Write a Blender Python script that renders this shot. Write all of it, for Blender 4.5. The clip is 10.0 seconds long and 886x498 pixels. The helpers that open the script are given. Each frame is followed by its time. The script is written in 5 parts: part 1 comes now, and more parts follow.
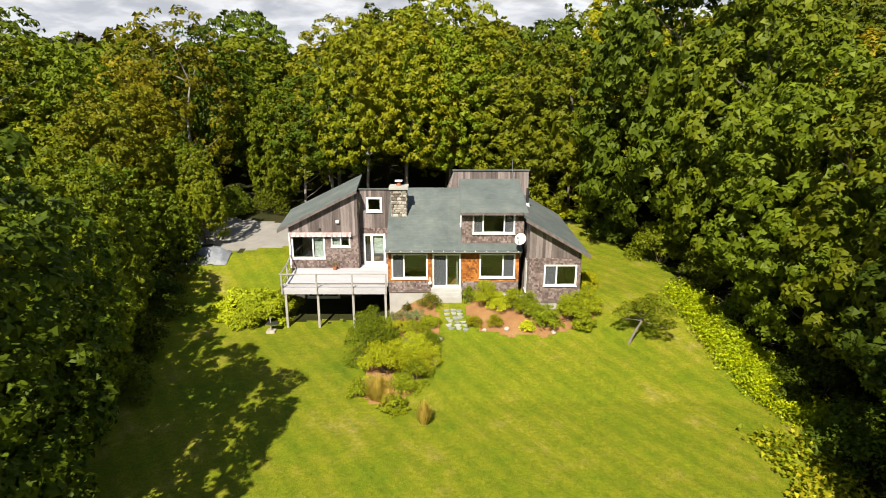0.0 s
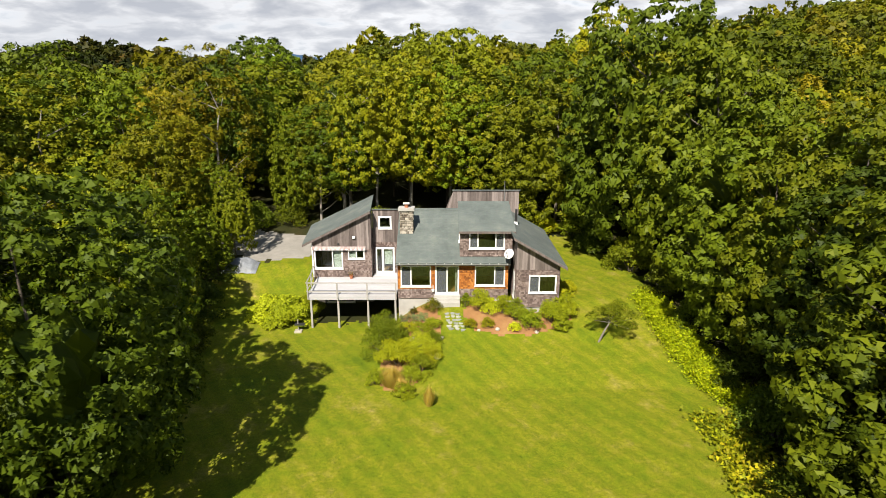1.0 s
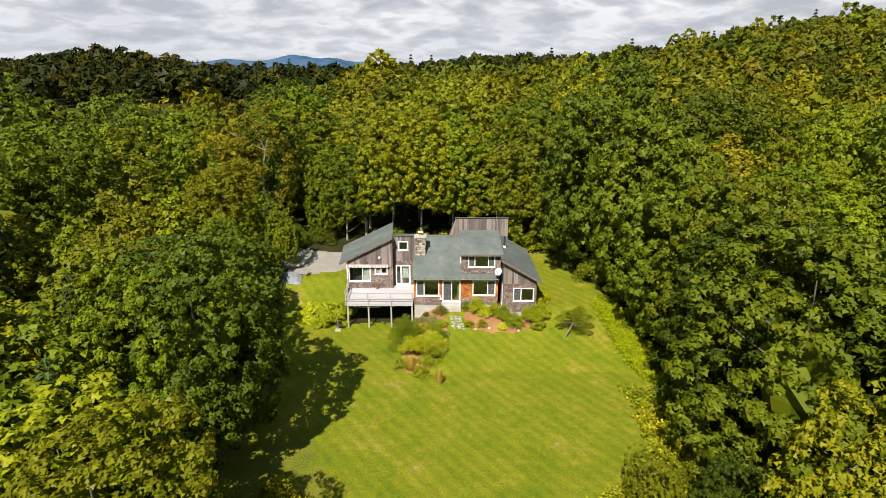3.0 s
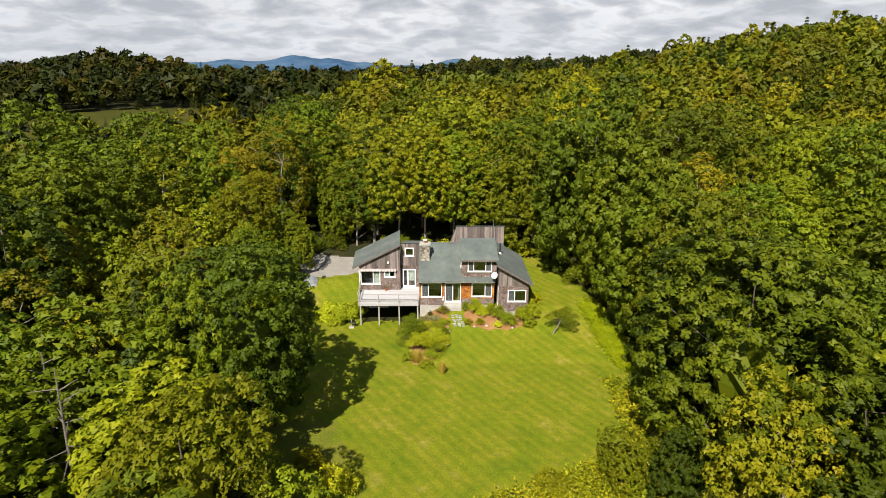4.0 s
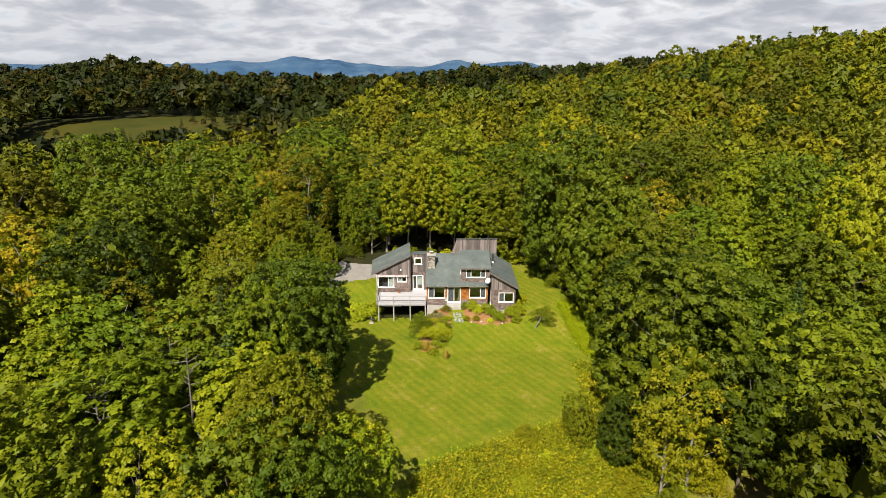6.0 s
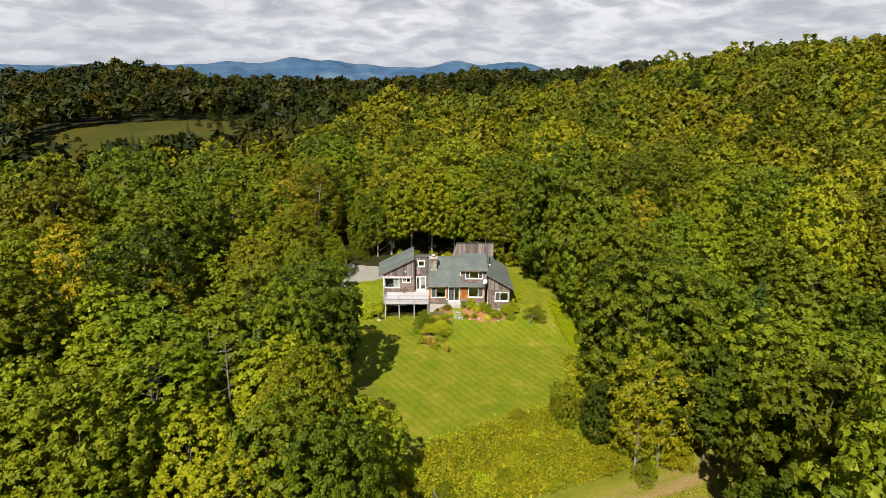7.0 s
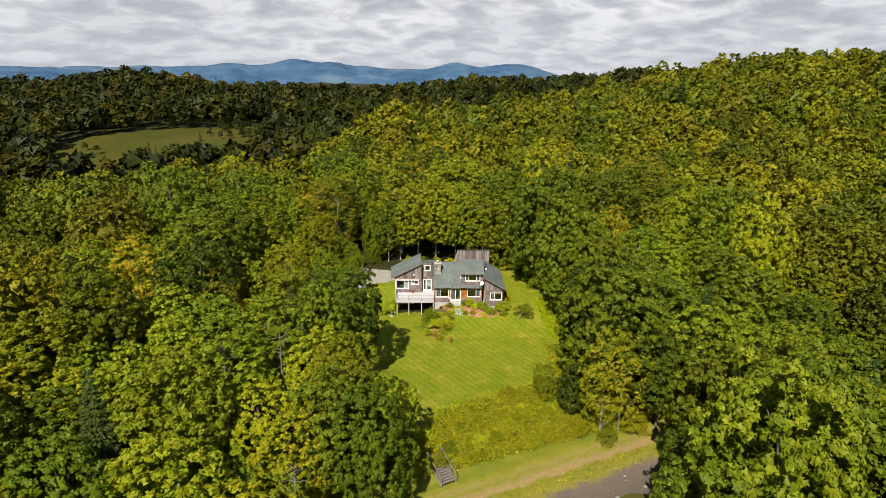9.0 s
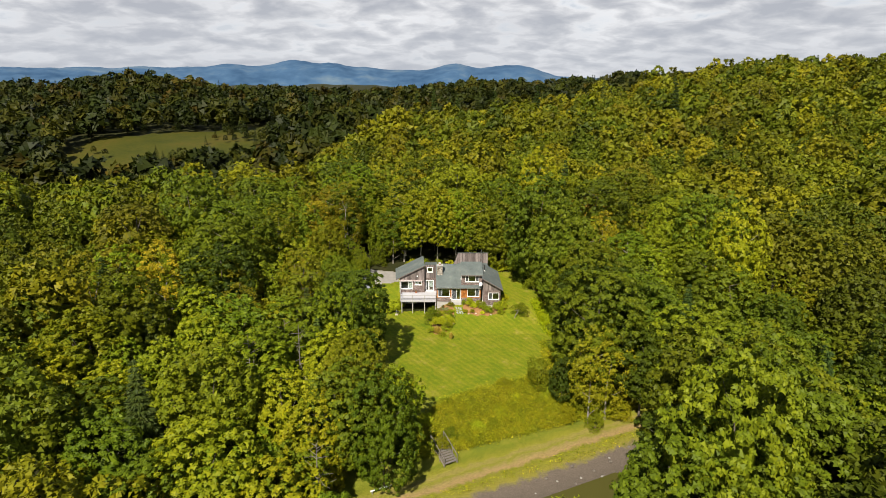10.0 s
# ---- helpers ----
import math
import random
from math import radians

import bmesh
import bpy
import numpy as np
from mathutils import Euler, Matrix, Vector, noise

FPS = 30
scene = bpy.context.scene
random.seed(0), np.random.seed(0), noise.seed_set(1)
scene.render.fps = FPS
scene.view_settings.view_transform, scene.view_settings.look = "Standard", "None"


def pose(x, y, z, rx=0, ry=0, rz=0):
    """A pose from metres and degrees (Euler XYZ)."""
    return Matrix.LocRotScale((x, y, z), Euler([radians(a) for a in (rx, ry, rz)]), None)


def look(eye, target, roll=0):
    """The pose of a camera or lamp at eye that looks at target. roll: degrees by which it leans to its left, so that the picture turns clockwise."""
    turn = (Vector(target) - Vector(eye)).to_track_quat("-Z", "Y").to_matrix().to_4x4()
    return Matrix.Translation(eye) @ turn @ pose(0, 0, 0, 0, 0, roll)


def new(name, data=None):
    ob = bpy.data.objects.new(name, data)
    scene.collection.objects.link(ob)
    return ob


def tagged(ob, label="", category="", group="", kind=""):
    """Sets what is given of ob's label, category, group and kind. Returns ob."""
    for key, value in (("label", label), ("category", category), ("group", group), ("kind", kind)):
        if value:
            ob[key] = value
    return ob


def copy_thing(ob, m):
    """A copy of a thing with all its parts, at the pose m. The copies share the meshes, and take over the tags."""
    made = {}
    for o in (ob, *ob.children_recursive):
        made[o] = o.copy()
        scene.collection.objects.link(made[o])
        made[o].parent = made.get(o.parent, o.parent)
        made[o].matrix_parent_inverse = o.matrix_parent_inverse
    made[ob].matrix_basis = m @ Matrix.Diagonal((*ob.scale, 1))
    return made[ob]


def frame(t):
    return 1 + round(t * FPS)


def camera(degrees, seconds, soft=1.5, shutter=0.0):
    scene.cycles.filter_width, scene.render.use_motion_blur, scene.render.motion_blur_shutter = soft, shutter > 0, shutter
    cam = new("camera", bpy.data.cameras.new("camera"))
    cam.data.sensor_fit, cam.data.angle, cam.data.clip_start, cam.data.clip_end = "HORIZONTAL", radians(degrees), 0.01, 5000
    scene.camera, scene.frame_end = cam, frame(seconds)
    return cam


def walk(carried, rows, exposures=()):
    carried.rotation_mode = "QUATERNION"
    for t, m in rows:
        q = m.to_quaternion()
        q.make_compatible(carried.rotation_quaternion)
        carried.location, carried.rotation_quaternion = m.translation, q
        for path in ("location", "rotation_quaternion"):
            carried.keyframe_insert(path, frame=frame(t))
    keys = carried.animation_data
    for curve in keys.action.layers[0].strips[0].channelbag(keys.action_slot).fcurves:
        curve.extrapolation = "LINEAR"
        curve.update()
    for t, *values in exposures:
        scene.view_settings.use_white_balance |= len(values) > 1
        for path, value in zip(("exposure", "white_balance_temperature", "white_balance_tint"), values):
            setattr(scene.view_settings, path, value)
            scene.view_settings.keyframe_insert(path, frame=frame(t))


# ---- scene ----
cam = camera(72.0, 10.0, shutter=0.3, soft=0.6)
# the drone flies straight back and up from the house: rows of seconds, right, ahead, up along its first axes, then pitch, roll, yaw
TILT = -16.2
ROWS = [
    (0.0, 0.000, 0.000, 0.000, 0.000, -0.000, 0.000),
    (0.5, -0.027, -3.608, 0.514, -0.014, -0.014, 0.008),
    (1.0, -0.071, -7.436, 1.021, -0.026, -0.028, 0.014),
    (1.5, -0.199, -11.287, 1.522, -0.036, -0.041, 0.019),
    (2.0, -0.350, -14.951, 1.979, -0.044, -0.053, 0.021),
    (2.5, -0.487, -18.777, 2.511, -0.050, -0.065, 0.022),
    (4.0, -0.899, -30.398, 3.700, -0.053, -0.097, 0.012),
    (4.5, -1.038, -34.352, 4.050, -0.050, -0.106, 0.005),
    (5.0, -1.168, -38.501, 4.436, -0.045, -0.115, -0.004),
    (5.5, -1.290, -42.430, 4.800, -0.037, -0.123, -0.015),
    (7.0, -1.628, -54.847, 5.655, -0.002, -0.143, -0.059),
    (7.5, -1.812, -59.124, 5.929, 0.014, -0.148, -0.077),
    (8.0, -1.997, -63.416, 6.196, 0.033, -0.153, -0.098),
    (8.5, -2.184, -67.513, 6.452, 0.053, -0.157, -0.120),
    (9.0, -2.395, -71.796, 6.745, 0.076, -0.161, -0.144),
    (9.5, -2.608, -75.877, 6.994, 0.101, -0.164, -0.170),
    (10.0, -2.839, -80.143, 7.231, 0.128, -0.166, -0.198),
]
walk(cam, [(t, pose(0, -38.6, 14.0, TILT) @ pose(x, y, z, 90 + p, r, w)) for t, x, y, z, p, r, w in ROWS], [(0.0, 0.80), (4.0, 0.64), (10.0, 0.58)])

# ---- sky, sun and exposure ----
SUN_AZ, SUN_EL = radians(197), radians(46)      # compass bearing clockwise from +y, and height
world = bpy.data.worlds.new("sky")
scene.world = world
world.use_nodes = True
wt = world.node_tree
wt.nodes.clear()


def node(tree, kind, inputs=()):
    n = tree.nodes.new(kind)
    for key, value in dict(inputs).items():
        if hasattr(value, "is_output"):
            tree.links.new(value, n.inputs[key])
        else:
            n.inputs[key].default_value = value
    return n


def ramp(tree, fac, stops, interp="LINEAR"):
    n = node(tree, "ShaderNodeValToRGB", {"Fac": fac})
    n.color_ramp.interpolation = interp
    while len(n.color_ramp.elements) < len(stops):
        n.color_ramp.elements.new(0.5)
    for e, (p, c) in zip(n.color_ramp.elements, stops):
        e.position, e.color = p, (*c, 1)
    return n.outputs["Color"]


def mixed(tree, fac, a, b, mode="MIX"):
    n = node(tree, "ShaderNodeMix")
    n.data_type, n.blend_type = "RGBA", mode
    for sock, value in ((n.inputs[0], fac), (n.inputs[6], a), (n.inputs[7], b)):
        if hasattr(value, "is_output"):
            tree.links.new(value, sock)
        else:
            sock.default_value = value if isinstance(value, (int, float)) else (*value[:3], 1)
    return n.outputs[2]


def math_node(tree, op, a, b=0.0, clamp=False):
    n = node(tree, "ShaderNodeMath", {0: a, 1: b})
    n.operation, n.use_clamp = op, clamp
    return n.outputs[0]


sky = node(wt, "ShaderNodeTexSky")
sky.sky_type, sky.sun_disc, sky.sun_elevation, sky.sun_rotation = "NISHITA", False, SUN_EL, SUN_AZ
ray = node(wt, "ShaderNodeTexCoord").outputs["Generated"]
sep = node(wt, "ShaderNodeSeparateXYZ", {0: ray})
up = math_node(wt, "MAXIMUM", sep.outputs[2], 0.0)
lift = math_node(wt, "ADD", up, 0.24)
flat = node(wt, "ShaderNodeCombineXYZ", {0: math_node(wt, "DIVIDE", sep.outputs[0], lift), 1: math_node(wt, "DIVIDE", sep.outputs[1], lift), 2: 0.0})
puff = node(wt, "ShaderNodeTexNoise", {"Vector": flat.outputs[0], "Scale": 4.6, "Detail": 8.0, "Roughness": 0.52, "Distortion": 0.25})
bank = node(wt, "ShaderNodeTexNoise", {"Vector": flat.outputs[0], "Scale": 0.9, "Detail": 3.0})
cover = ramp(wt, puff.outputs["Fac"], [(0.30, (0.55, 0.55, 0.55)), (0.42, (1, 1, 1))])
body = ramp(wt, math_node(wt, "ADD", math_node(wt, "MULTIPLY", puff.outputs["Fac"], 0.75), math_node(wt, "MULTIPLY", bank.outputs["Fac"], 0.25)),
            [(0.38, (15.6, 15.6, 15.8)), (0.46, (11.8, 11.9, 12.3)), (0.53, (9.2, 9.4, 10.0)), (0.62, (7.2, 7.5, 8.3))])
body = mixed(wt, 1.0, body, ramp(wt, up, [(0.18, (1, 1, 1)), (0.55, (0.30, 0.31, 0.34))]), "MULTIPLY")
low = ramp(wt, up, [(0.0, (1, 1, 1)), (0.10, (0, 0, 0))])
open_sky = math_node(wt, "SUBTRACT", 0.97, math_node(wt, "MULTIPLY", ramp(wt, up, [(0.22, (0, 0, 0)), (0.60, (1, 1, 1))]), 0.72))
blue = mixed(wt, 0.6, sky.outputs[0], (3.0, 4.4, 7.0))
cloudy = mixed(wt, math_node(wt, "MULTIPLY", cover, open_sky), blue, body)
hazy = mixed(wt, math_node(wt, "MULTIPLY", low, 0.55), cloudy, (8.2, 8.7, 9.6))
back = node(wt, "ShaderNodeBackground", {"Color": hazy, "Strength": 0.044})
wt.links.new(back.outputs[0], node(wt, "ShaderNodeOutputWorld").inputs[0])

sun = new("sun", bpy.data.lights.new("sun", "SUN"))
sun.data.energy, sun.data.angle, sun.data.color = 5.0, radians(0.6), (1.0, 0.93, 0.80)
sun.matrix_world = look((0, 0, 60), (-60 * math.sin(SUN_AZ) / math.tan(SUN_EL), -60 * math.cos(SUN_AZ) / math.tan(SUN_EL), 0))


# ---- materials ----
def material(name):
    m = bpy.data.materials.new(name)
    m.use_nodes = True
    t = m.node_tree
    return m, t, t.nodes["Principled BSDF"]


def surface(name, stops, scale=3.0, fine=40.0, rough=0.8, bump=0.3, depth=0.01, island=0.0, metal=0.0, stretch=(1, 1, 1), random_object=0.0):
    """A weathered surface: two scales of colour noise, some relief, and a difference from piece to piece."""
    m, t, b = material(name)
    co = node(t, "ShaderNodeMapping", {"Vector": node(t, "ShaderNodeTexCoord").outputs["Object"], "Scale": stretch}).outputs[0]
    big = node(t, "ShaderNodeTexNoise", {"Vector": co, "Scale": scale, "Detail": 5.0, "Roughness": 0.6})
    small = node(t, "ShaderNodeTexNoise", {"Vector": co, "Scale": fine, "Detail": 4.0})
    v = math_node(t, "ADD", math_node(t, "MULTIPLY", big.outputs["Fac"], 0.6), math_node(t, "MULTIPLY", small.outputs["Fac"], 0.4))
    if island:
        r = node(t, "ShaderNodeNewGeometry").outputs["Random Per Island"]
        v = math_node(t, "ADD", v, math_node(t, "MULTIPLY", math_node(t, "SUBTRACT", r, 0.5), island))
    if random_object:
        r = node(t, "ShaderNodeObjectInfo").outputs["Random"]
        v = math_node(t, "ADD", v, math_node(t, "MULTIPLY", math_node(t, "SUBTRACT", r, 0.5), random_object))
    t.links.new(ramp(t, v, stops), b.inputs["Base Color"])
    b.inputs["Roughness"].default_value, b.inputs["Metallic"].default_value = rough, metal
    b.inputs["Specular IOR Level"].default_value = 0.15 if rough > 0.7 else 0.45
    if bump:
        n = node(t, "ShaderNodeBump", {"Strength": bump, "Distance": depth, "Height": small.outputs["Fac"]})
        t.links.new(n.outputs[0], b.inputs["Normal"])
    return m


def foliage(name, tree_stops, leaf_spread=0.22, through_leaf=0.10, rough=0.55, many=False):
    """Leaves: a hue from tree to tree, a shade from leaf to leaf, and light through the blade."""
    m, t, b = material(name)
    if many:                                    # many trees in one mesh: each keeps a number of its own
        own = node(t, "ShaderNodeAttribute")
        own.attribute_name = "own_hue"
        r = own.outputs["Fac"]
    else:
        r = node(t, "ShaderNodeObjectInfo").outputs["Random"]
    i = node(t, "ShaderNodeNewGeometry").outputs["Random Per Island"]
    co = node(t, "ShaderNodeTexCoord").outputs["Object"]
    patch = node(t, "ShaderNodeTexNoise", {"Vector": co, "Scale": 0.35, "Detail": 2.0}).outputs["Fac"]
    v = math_node(t, "ADD", math_node(t, "MULTIPLY", r, 0.62), math_node(t, "MULTIPLY", patch, 0.38))
    v = math_node(t, "ADD", v, math_node(t, "MULTIPLY", math_node(t, "SUBTRACT", i, 0.5), leaf_spread))
    c = ramp(t, v, tree_stops)
    own_depth = math_node(t, "FRACT", math_node(t, "MULTIPLY", r, 7.31))
    value = math_node(t, "MULTIPLY", math_node(t, "ADD", 0.84, math_node(t, "MULTIPLY", i, 0.32)), math_node(t, "ADD", 0.62, math_node(t, "MULTIPLY", own_depth, 0.66)))
    hsv = node(t, "ShaderNodeHueSaturation", {"Color": c, "Value": value})
    t.links.new(hsv.outputs[0], b.inputs["Base Color"])
    b.inputs["Roughness"].default_value = rough
    b.inputs["Specular IOR Level"].default_value = 0.12
    tr = node(t, "ShaderNodeBsdfTranslucent", {"Color": mixed(t, 1.0, hsv.outputs[0], (1.7, 1.9, 0.9), "MULTIPLY")})
    mix = node(t, "ShaderNodeMixShader", {0: through_leaf, 1: b.outputs[0], 2: tr.outputs[0]})
    t.links.new(mix.outputs[0], t.nodes["Material Output"].inputs[0])
    return m


LEAF = foliage("broad leaves", [(0.06, (0.067, 0.113, 0.005)), (0.34, (0.114, 0.155, 0.005)), (0.60, (0.165, 0.184, 0.005)), (0.84, (0.212, 0.201, 0.005)), (1.0, (0.261, 0.184, 0.006))])
LEAF_DEEP = foliage("deep green leaves", [(0.12, (0.053, 0.082, 0.005)), (0.5, (0.095, 0.123, 0.005)), (0.9, (0.156, 0.165, 0.005))])
LEAF_GOLD = foliage("yellowing leaves", [(0.1, (0.115, 0.136, 0.004)), (0.5, (0.170, 0.162, 0.005)), (0.9, (0.239, 0.173, 0.006))])
LEAF_RUST = foliage("rusty leaves", [(0.1, (0.104, 0.113, 0.006)), (0.5, (0.158, 0.135, 0.007)), (0.9, (0.203, 0.117, 0.010))])
NEEDLE = foliage("needles", [(0.1, (0.027, 0.050, 0.011)), (0.6, (0.054, 0.079, 0.014)), (1.0, (0.097, 0.111, 0.016))], through_leaf=0.12)
# cloud shade over the far ridge is put into these dark leaf colours
LEAF_CLOUD_SHADE = foliage("far leaves, cloud shade painted in", [(0.02, (0.013, 0.020, 0.004)), (0.4, (0.026, 0.034, 0.004)), (0.75, (0.046, 0.045, 0.004)), (1.0, (0.077, 0.040, 0.005))], leaf_spread=0.15, many=True)
LEAF_MID = foliage("mid woods leaves", [(0.02, (0.045, 0.075, 0.005)), (0.28, (0.088, 0.109, 0.005)), (0.60, (0.142, 0.143, 0.005)), (0.88, (0.194, 0.165, 0.005)), (1.0, (0.239, 0.132, 0.006))], leaf_spread=0.12, many=True)
# darker greens than the mid woods, for the trees right of the clearing
LEAF_DARKER = foliage("darker woods leaves", [(0.02, (0.040, 0.060, 0.005)), (0.4, (0.070, 0.083, 0.005)), (0.8, (0.105, 0.104, 0.005)), (1.0, (0.134, 0.102, 0.006))], leaf_spread=0.12, many=True)
LIME = foliage("lime shrub leaves", [(0.1, (0.233, 0.290, 0.011)), (0.6, (0.369, 0.386, 0.011)), (1.0, (0.504, 0.443, 0.012))])
SHRUB = foliage("shrub leaves", [(0.1, (0.122, 0.165, 0.006)), (0.6, (0.225, 0.240, 0.006)), (1.0, (0.340, 0.288, 0.006))])
DRYGRASS = foliage("dry grass blades", [(0.1, (0.547, 0.417, 0.098)), (0.6, (0.769, 0.528, 0.160)), (1.0, (0.594, 0.528, 0.074))], through_leaf=0.35)
BLUEGREEN = foliage("blue green juniper", [(0.1, (0.110, 0.158, 0.056)), (0.6, (0.184, 0.214, 0.080)), (1.0, (0.232, 0.252, 0.072))])
TWIG = surface("bare twigs", [(0.3, (0.12, 0.10, 0.085)), (0.7, (0.25, 0.22, 0.19))], 4, 30)
BARK = surface("grey brown bark", [(0.3, (0.07, 0.055, 0.04)), (0.7, (0.20, 0.17, 0.14))], 3, 25, bump=0.6, stretch=(1, 1, 0.25))
MAPLEBARK = surface("pale grey maple bark", [(0.3, (0.17, 0.15, 0.125)), (0.7, (0.36, 0.33, 0.29))], 3, 22, bump=0.5, stretch=(1, 1, 0.3))
BIRCH = surface("pale bark", [(0.3, (0.12, 0.10, 0.085)), (0.6, (0.33, 0.30, 0.26))], 3, 16, bump=0.3, stretch=(1, 1, 2.5))

GREYBOARD = surface("weathered grey boards", [(0.25, (0.085, 0.068, 0.062)), (0.5, (0.170, 0.140, 0.130)), (0.75, (0.30, 0.25, 0.235))], 1.1, 20, island=0.42, stretch=(4, 4, 0.5))
SHINGLE = surface("weathered cedar shingles", [(0.22, (0.050, 0.034, 0.030)), (0.5, (0.165, 0.122, 0.108)), (0.78, (0.36, 0.29, 0.265))], 0.9, 25, island=0.30)
CEDAR = surface("sheltered orange cedar shingles", [(0.22, (0.075, 0.030, 0.014)), (0.5, (0.34, 0.118, 0.024)), (0.78, (0.52, 0.24, 0.06))], 0.8, 25, island=0.32)
WHITE = surface("white painted wood", [(0.3, (0.70, 0.70, 0.68)), (0.7, (0.82, 0.82, 0.80))], 2, 30, rough=0.5, bump=0.05)
DECKING = surface("pale weathered decking", [(0.25, (0.36, 0.35, 0.365)), (0.5, (0.48, 0.47, 0.49)), (0.8, (0.60, 0.59, 0.61))], 0.7, 22, island=0.25, stretch=(0.4, 3, 1))
POSTWOOD = surface("grey rail wood", [(0.3, (0.26, 0.24, 0.22)), (0.7, (0.46, 0.44, 0.41))], 2, 30, stretch=(1, 1, 0.3))
CONCRETE = surface("pale concrete", [(0.25, (0.30, 0.285, 0.265)), (0.7, (0.48, 0.46, 0.43))], 1.2, 30)
STONE = surface("field stone", [(0.2, (0.11, 0.09, 0.07)), (0.5, (0.28, 0.245, 0.20)), (0.8, (0.48, 0.43, 0.36))], 2, 18, island=0.6, bump=0.6)
SLATE = surface("path flagstone", [(0.3, (0.22, 0.23, 0.22)), (0.7, (0.42, 0.42, 0.38))], 3, 20, random_object=0.4)
# dark backing for walls; on the basement it stands for the deck's shade
DARK = surface("dark backing and painted shade", [(0.3, (0.05, 0.045, 0.04)), (0.7, (0.10, 0.09, 0.08))], 1, 10, bump=0)
ROOM = surface("painted inside wall", [(0.3, (0.42, 0.40, 0.34)), (0.7, (0.50, 0.47, 0.40))], 1, 10, bump=0)
OAK = surface("oak floor", [(0.3, (0.30, 0.15, 0.05)), (0.7, (0.48, 0.26, 0.09))], 1, 12, stretch=(6, 1, 1))
METAL = surface("grey metal", [(0.3, (0.35, 0.35, 0.36)), (0.7, (0.50, 0.50, 0.50))], 3, 30, rough=0.4, metal=0.7, bump=0)
BLACK = surface("black metal", [(0.3, (0.02, 0.02, 0.02)), (0.7, (0.05, 0.05, 0.05))], 3, 30, rough=0.5, bump=0)
DISHWHITE = surface("dish enamel", [(0.3, (0.66, 0.66, 0.66)), (0.7, (0.76, 0.76, 0.76))], 3, 20, rough=0.4, bump=0)
TARP = surface("grey tarpaulin", [(0.3, (0.13, 0.14, 0.155)), (0.7, (0.27, 0.285, 0.31))], 2, 20, rough=0.5)
CLAY = surface("terracotta", [(0.3, (0.30, 0.10, 0.05)), (0.7, (0.44, 0.18, 0.09))], 4, 30)
CANVAS = surface("striped canvas", [(0.42, (0.40, 0.29, 0.28)), (0.58, (0.56, 0.50, 0.48))], 0.5, 4.0, bump=0, stretch=(3, 0.1, 0.1))
# the haze of distance is mixed into this blue base colour
HILLS = surface("far mountains, haze in colour", [(0.34, (0.022, 0.058, 0.120)), (0.5, (0.048, 0.100, 0.180)), (0.66, (0.105, 0.155, 0.205))], 0.0022, 0.012, bump=0)


def roof_material():
    m, t, b = material("asphalt roof shingles")
    co = node(t, "ShaderNodeTexCoord").outputs["Object"]
    br = node(t, "ShaderNodeTexBrick", {"Vector": co, "Scale": 1.0, "Mortar Size": 0.006, "Brick Width": 0.32, "Row Height": 0.14, "Color1": (0.106, 0.126, 0.119, 1), "Color2": (0.128, 0.146, 0.136, 1), "Mortar": (0.094, 0.110, 0.104, 1)})
    br.offset = 0.37
    big = node(t, "ShaderNodeTexNoise", {"Vector": co, "Scale": 0.5, "Detail": 6.0, "Roughness": 0.65})
    fine = node(t, "ShaderNodeTexNoise", {"Vector": co, "Scale": 60.0, "Detail": 3.0})
    c = mixed(t, 1.0, br.outputs["Color"], ramp(t, big.outputs["Fac"], [(0.3, (0.72, 0.74, 0.74)), (0.52, (1, 1, 1)), (0.72, (1.35, 1.30, 1.22))]), "MULTIPLY")
    c = mixed(t, 0.25, c, fine.outputs["Color"], "OVERLAY")
    t.links.new(c, b.inputs["Base Color"])
    b.inputs["Roughness"].default_value = 0.9
    n = node(t, "ShaderNodeBump", {"Strength": 0.5, "Distance": 0.01, "Height": br.outputs["Fac"]})
    n.invert = True
    t.links.new(n.outputs[0], b.inputs["Normal"])
    return m


def glass_material():
    m, t, b = material("window glass")
    fr = node(t, "ShaderNodeFresnel", {"IOR": 1.5}).outputs[0]
    clear = node(t, "ShaderNodeBsdfTransparent", {"Color": (0.62, 0.68, 0.64, 1)})
    gloss = node(t, "ShaderNodeBsdfGlossy", {"Roughness": 0.03, "Color": (0.95, 0.97, 1, 1)})
    mix = node(t, "ShaderNodeMixShader", {0: math_node(t, "ADD", math_node(t, "MULTIPLY", fr, 1.5), 0.03), 1: clear.outputs[0], 2: gloss.outputs[0]})
    t.links.new(mix.outputs[0], t.nodes["Material Output"].inputs[0])
    return m


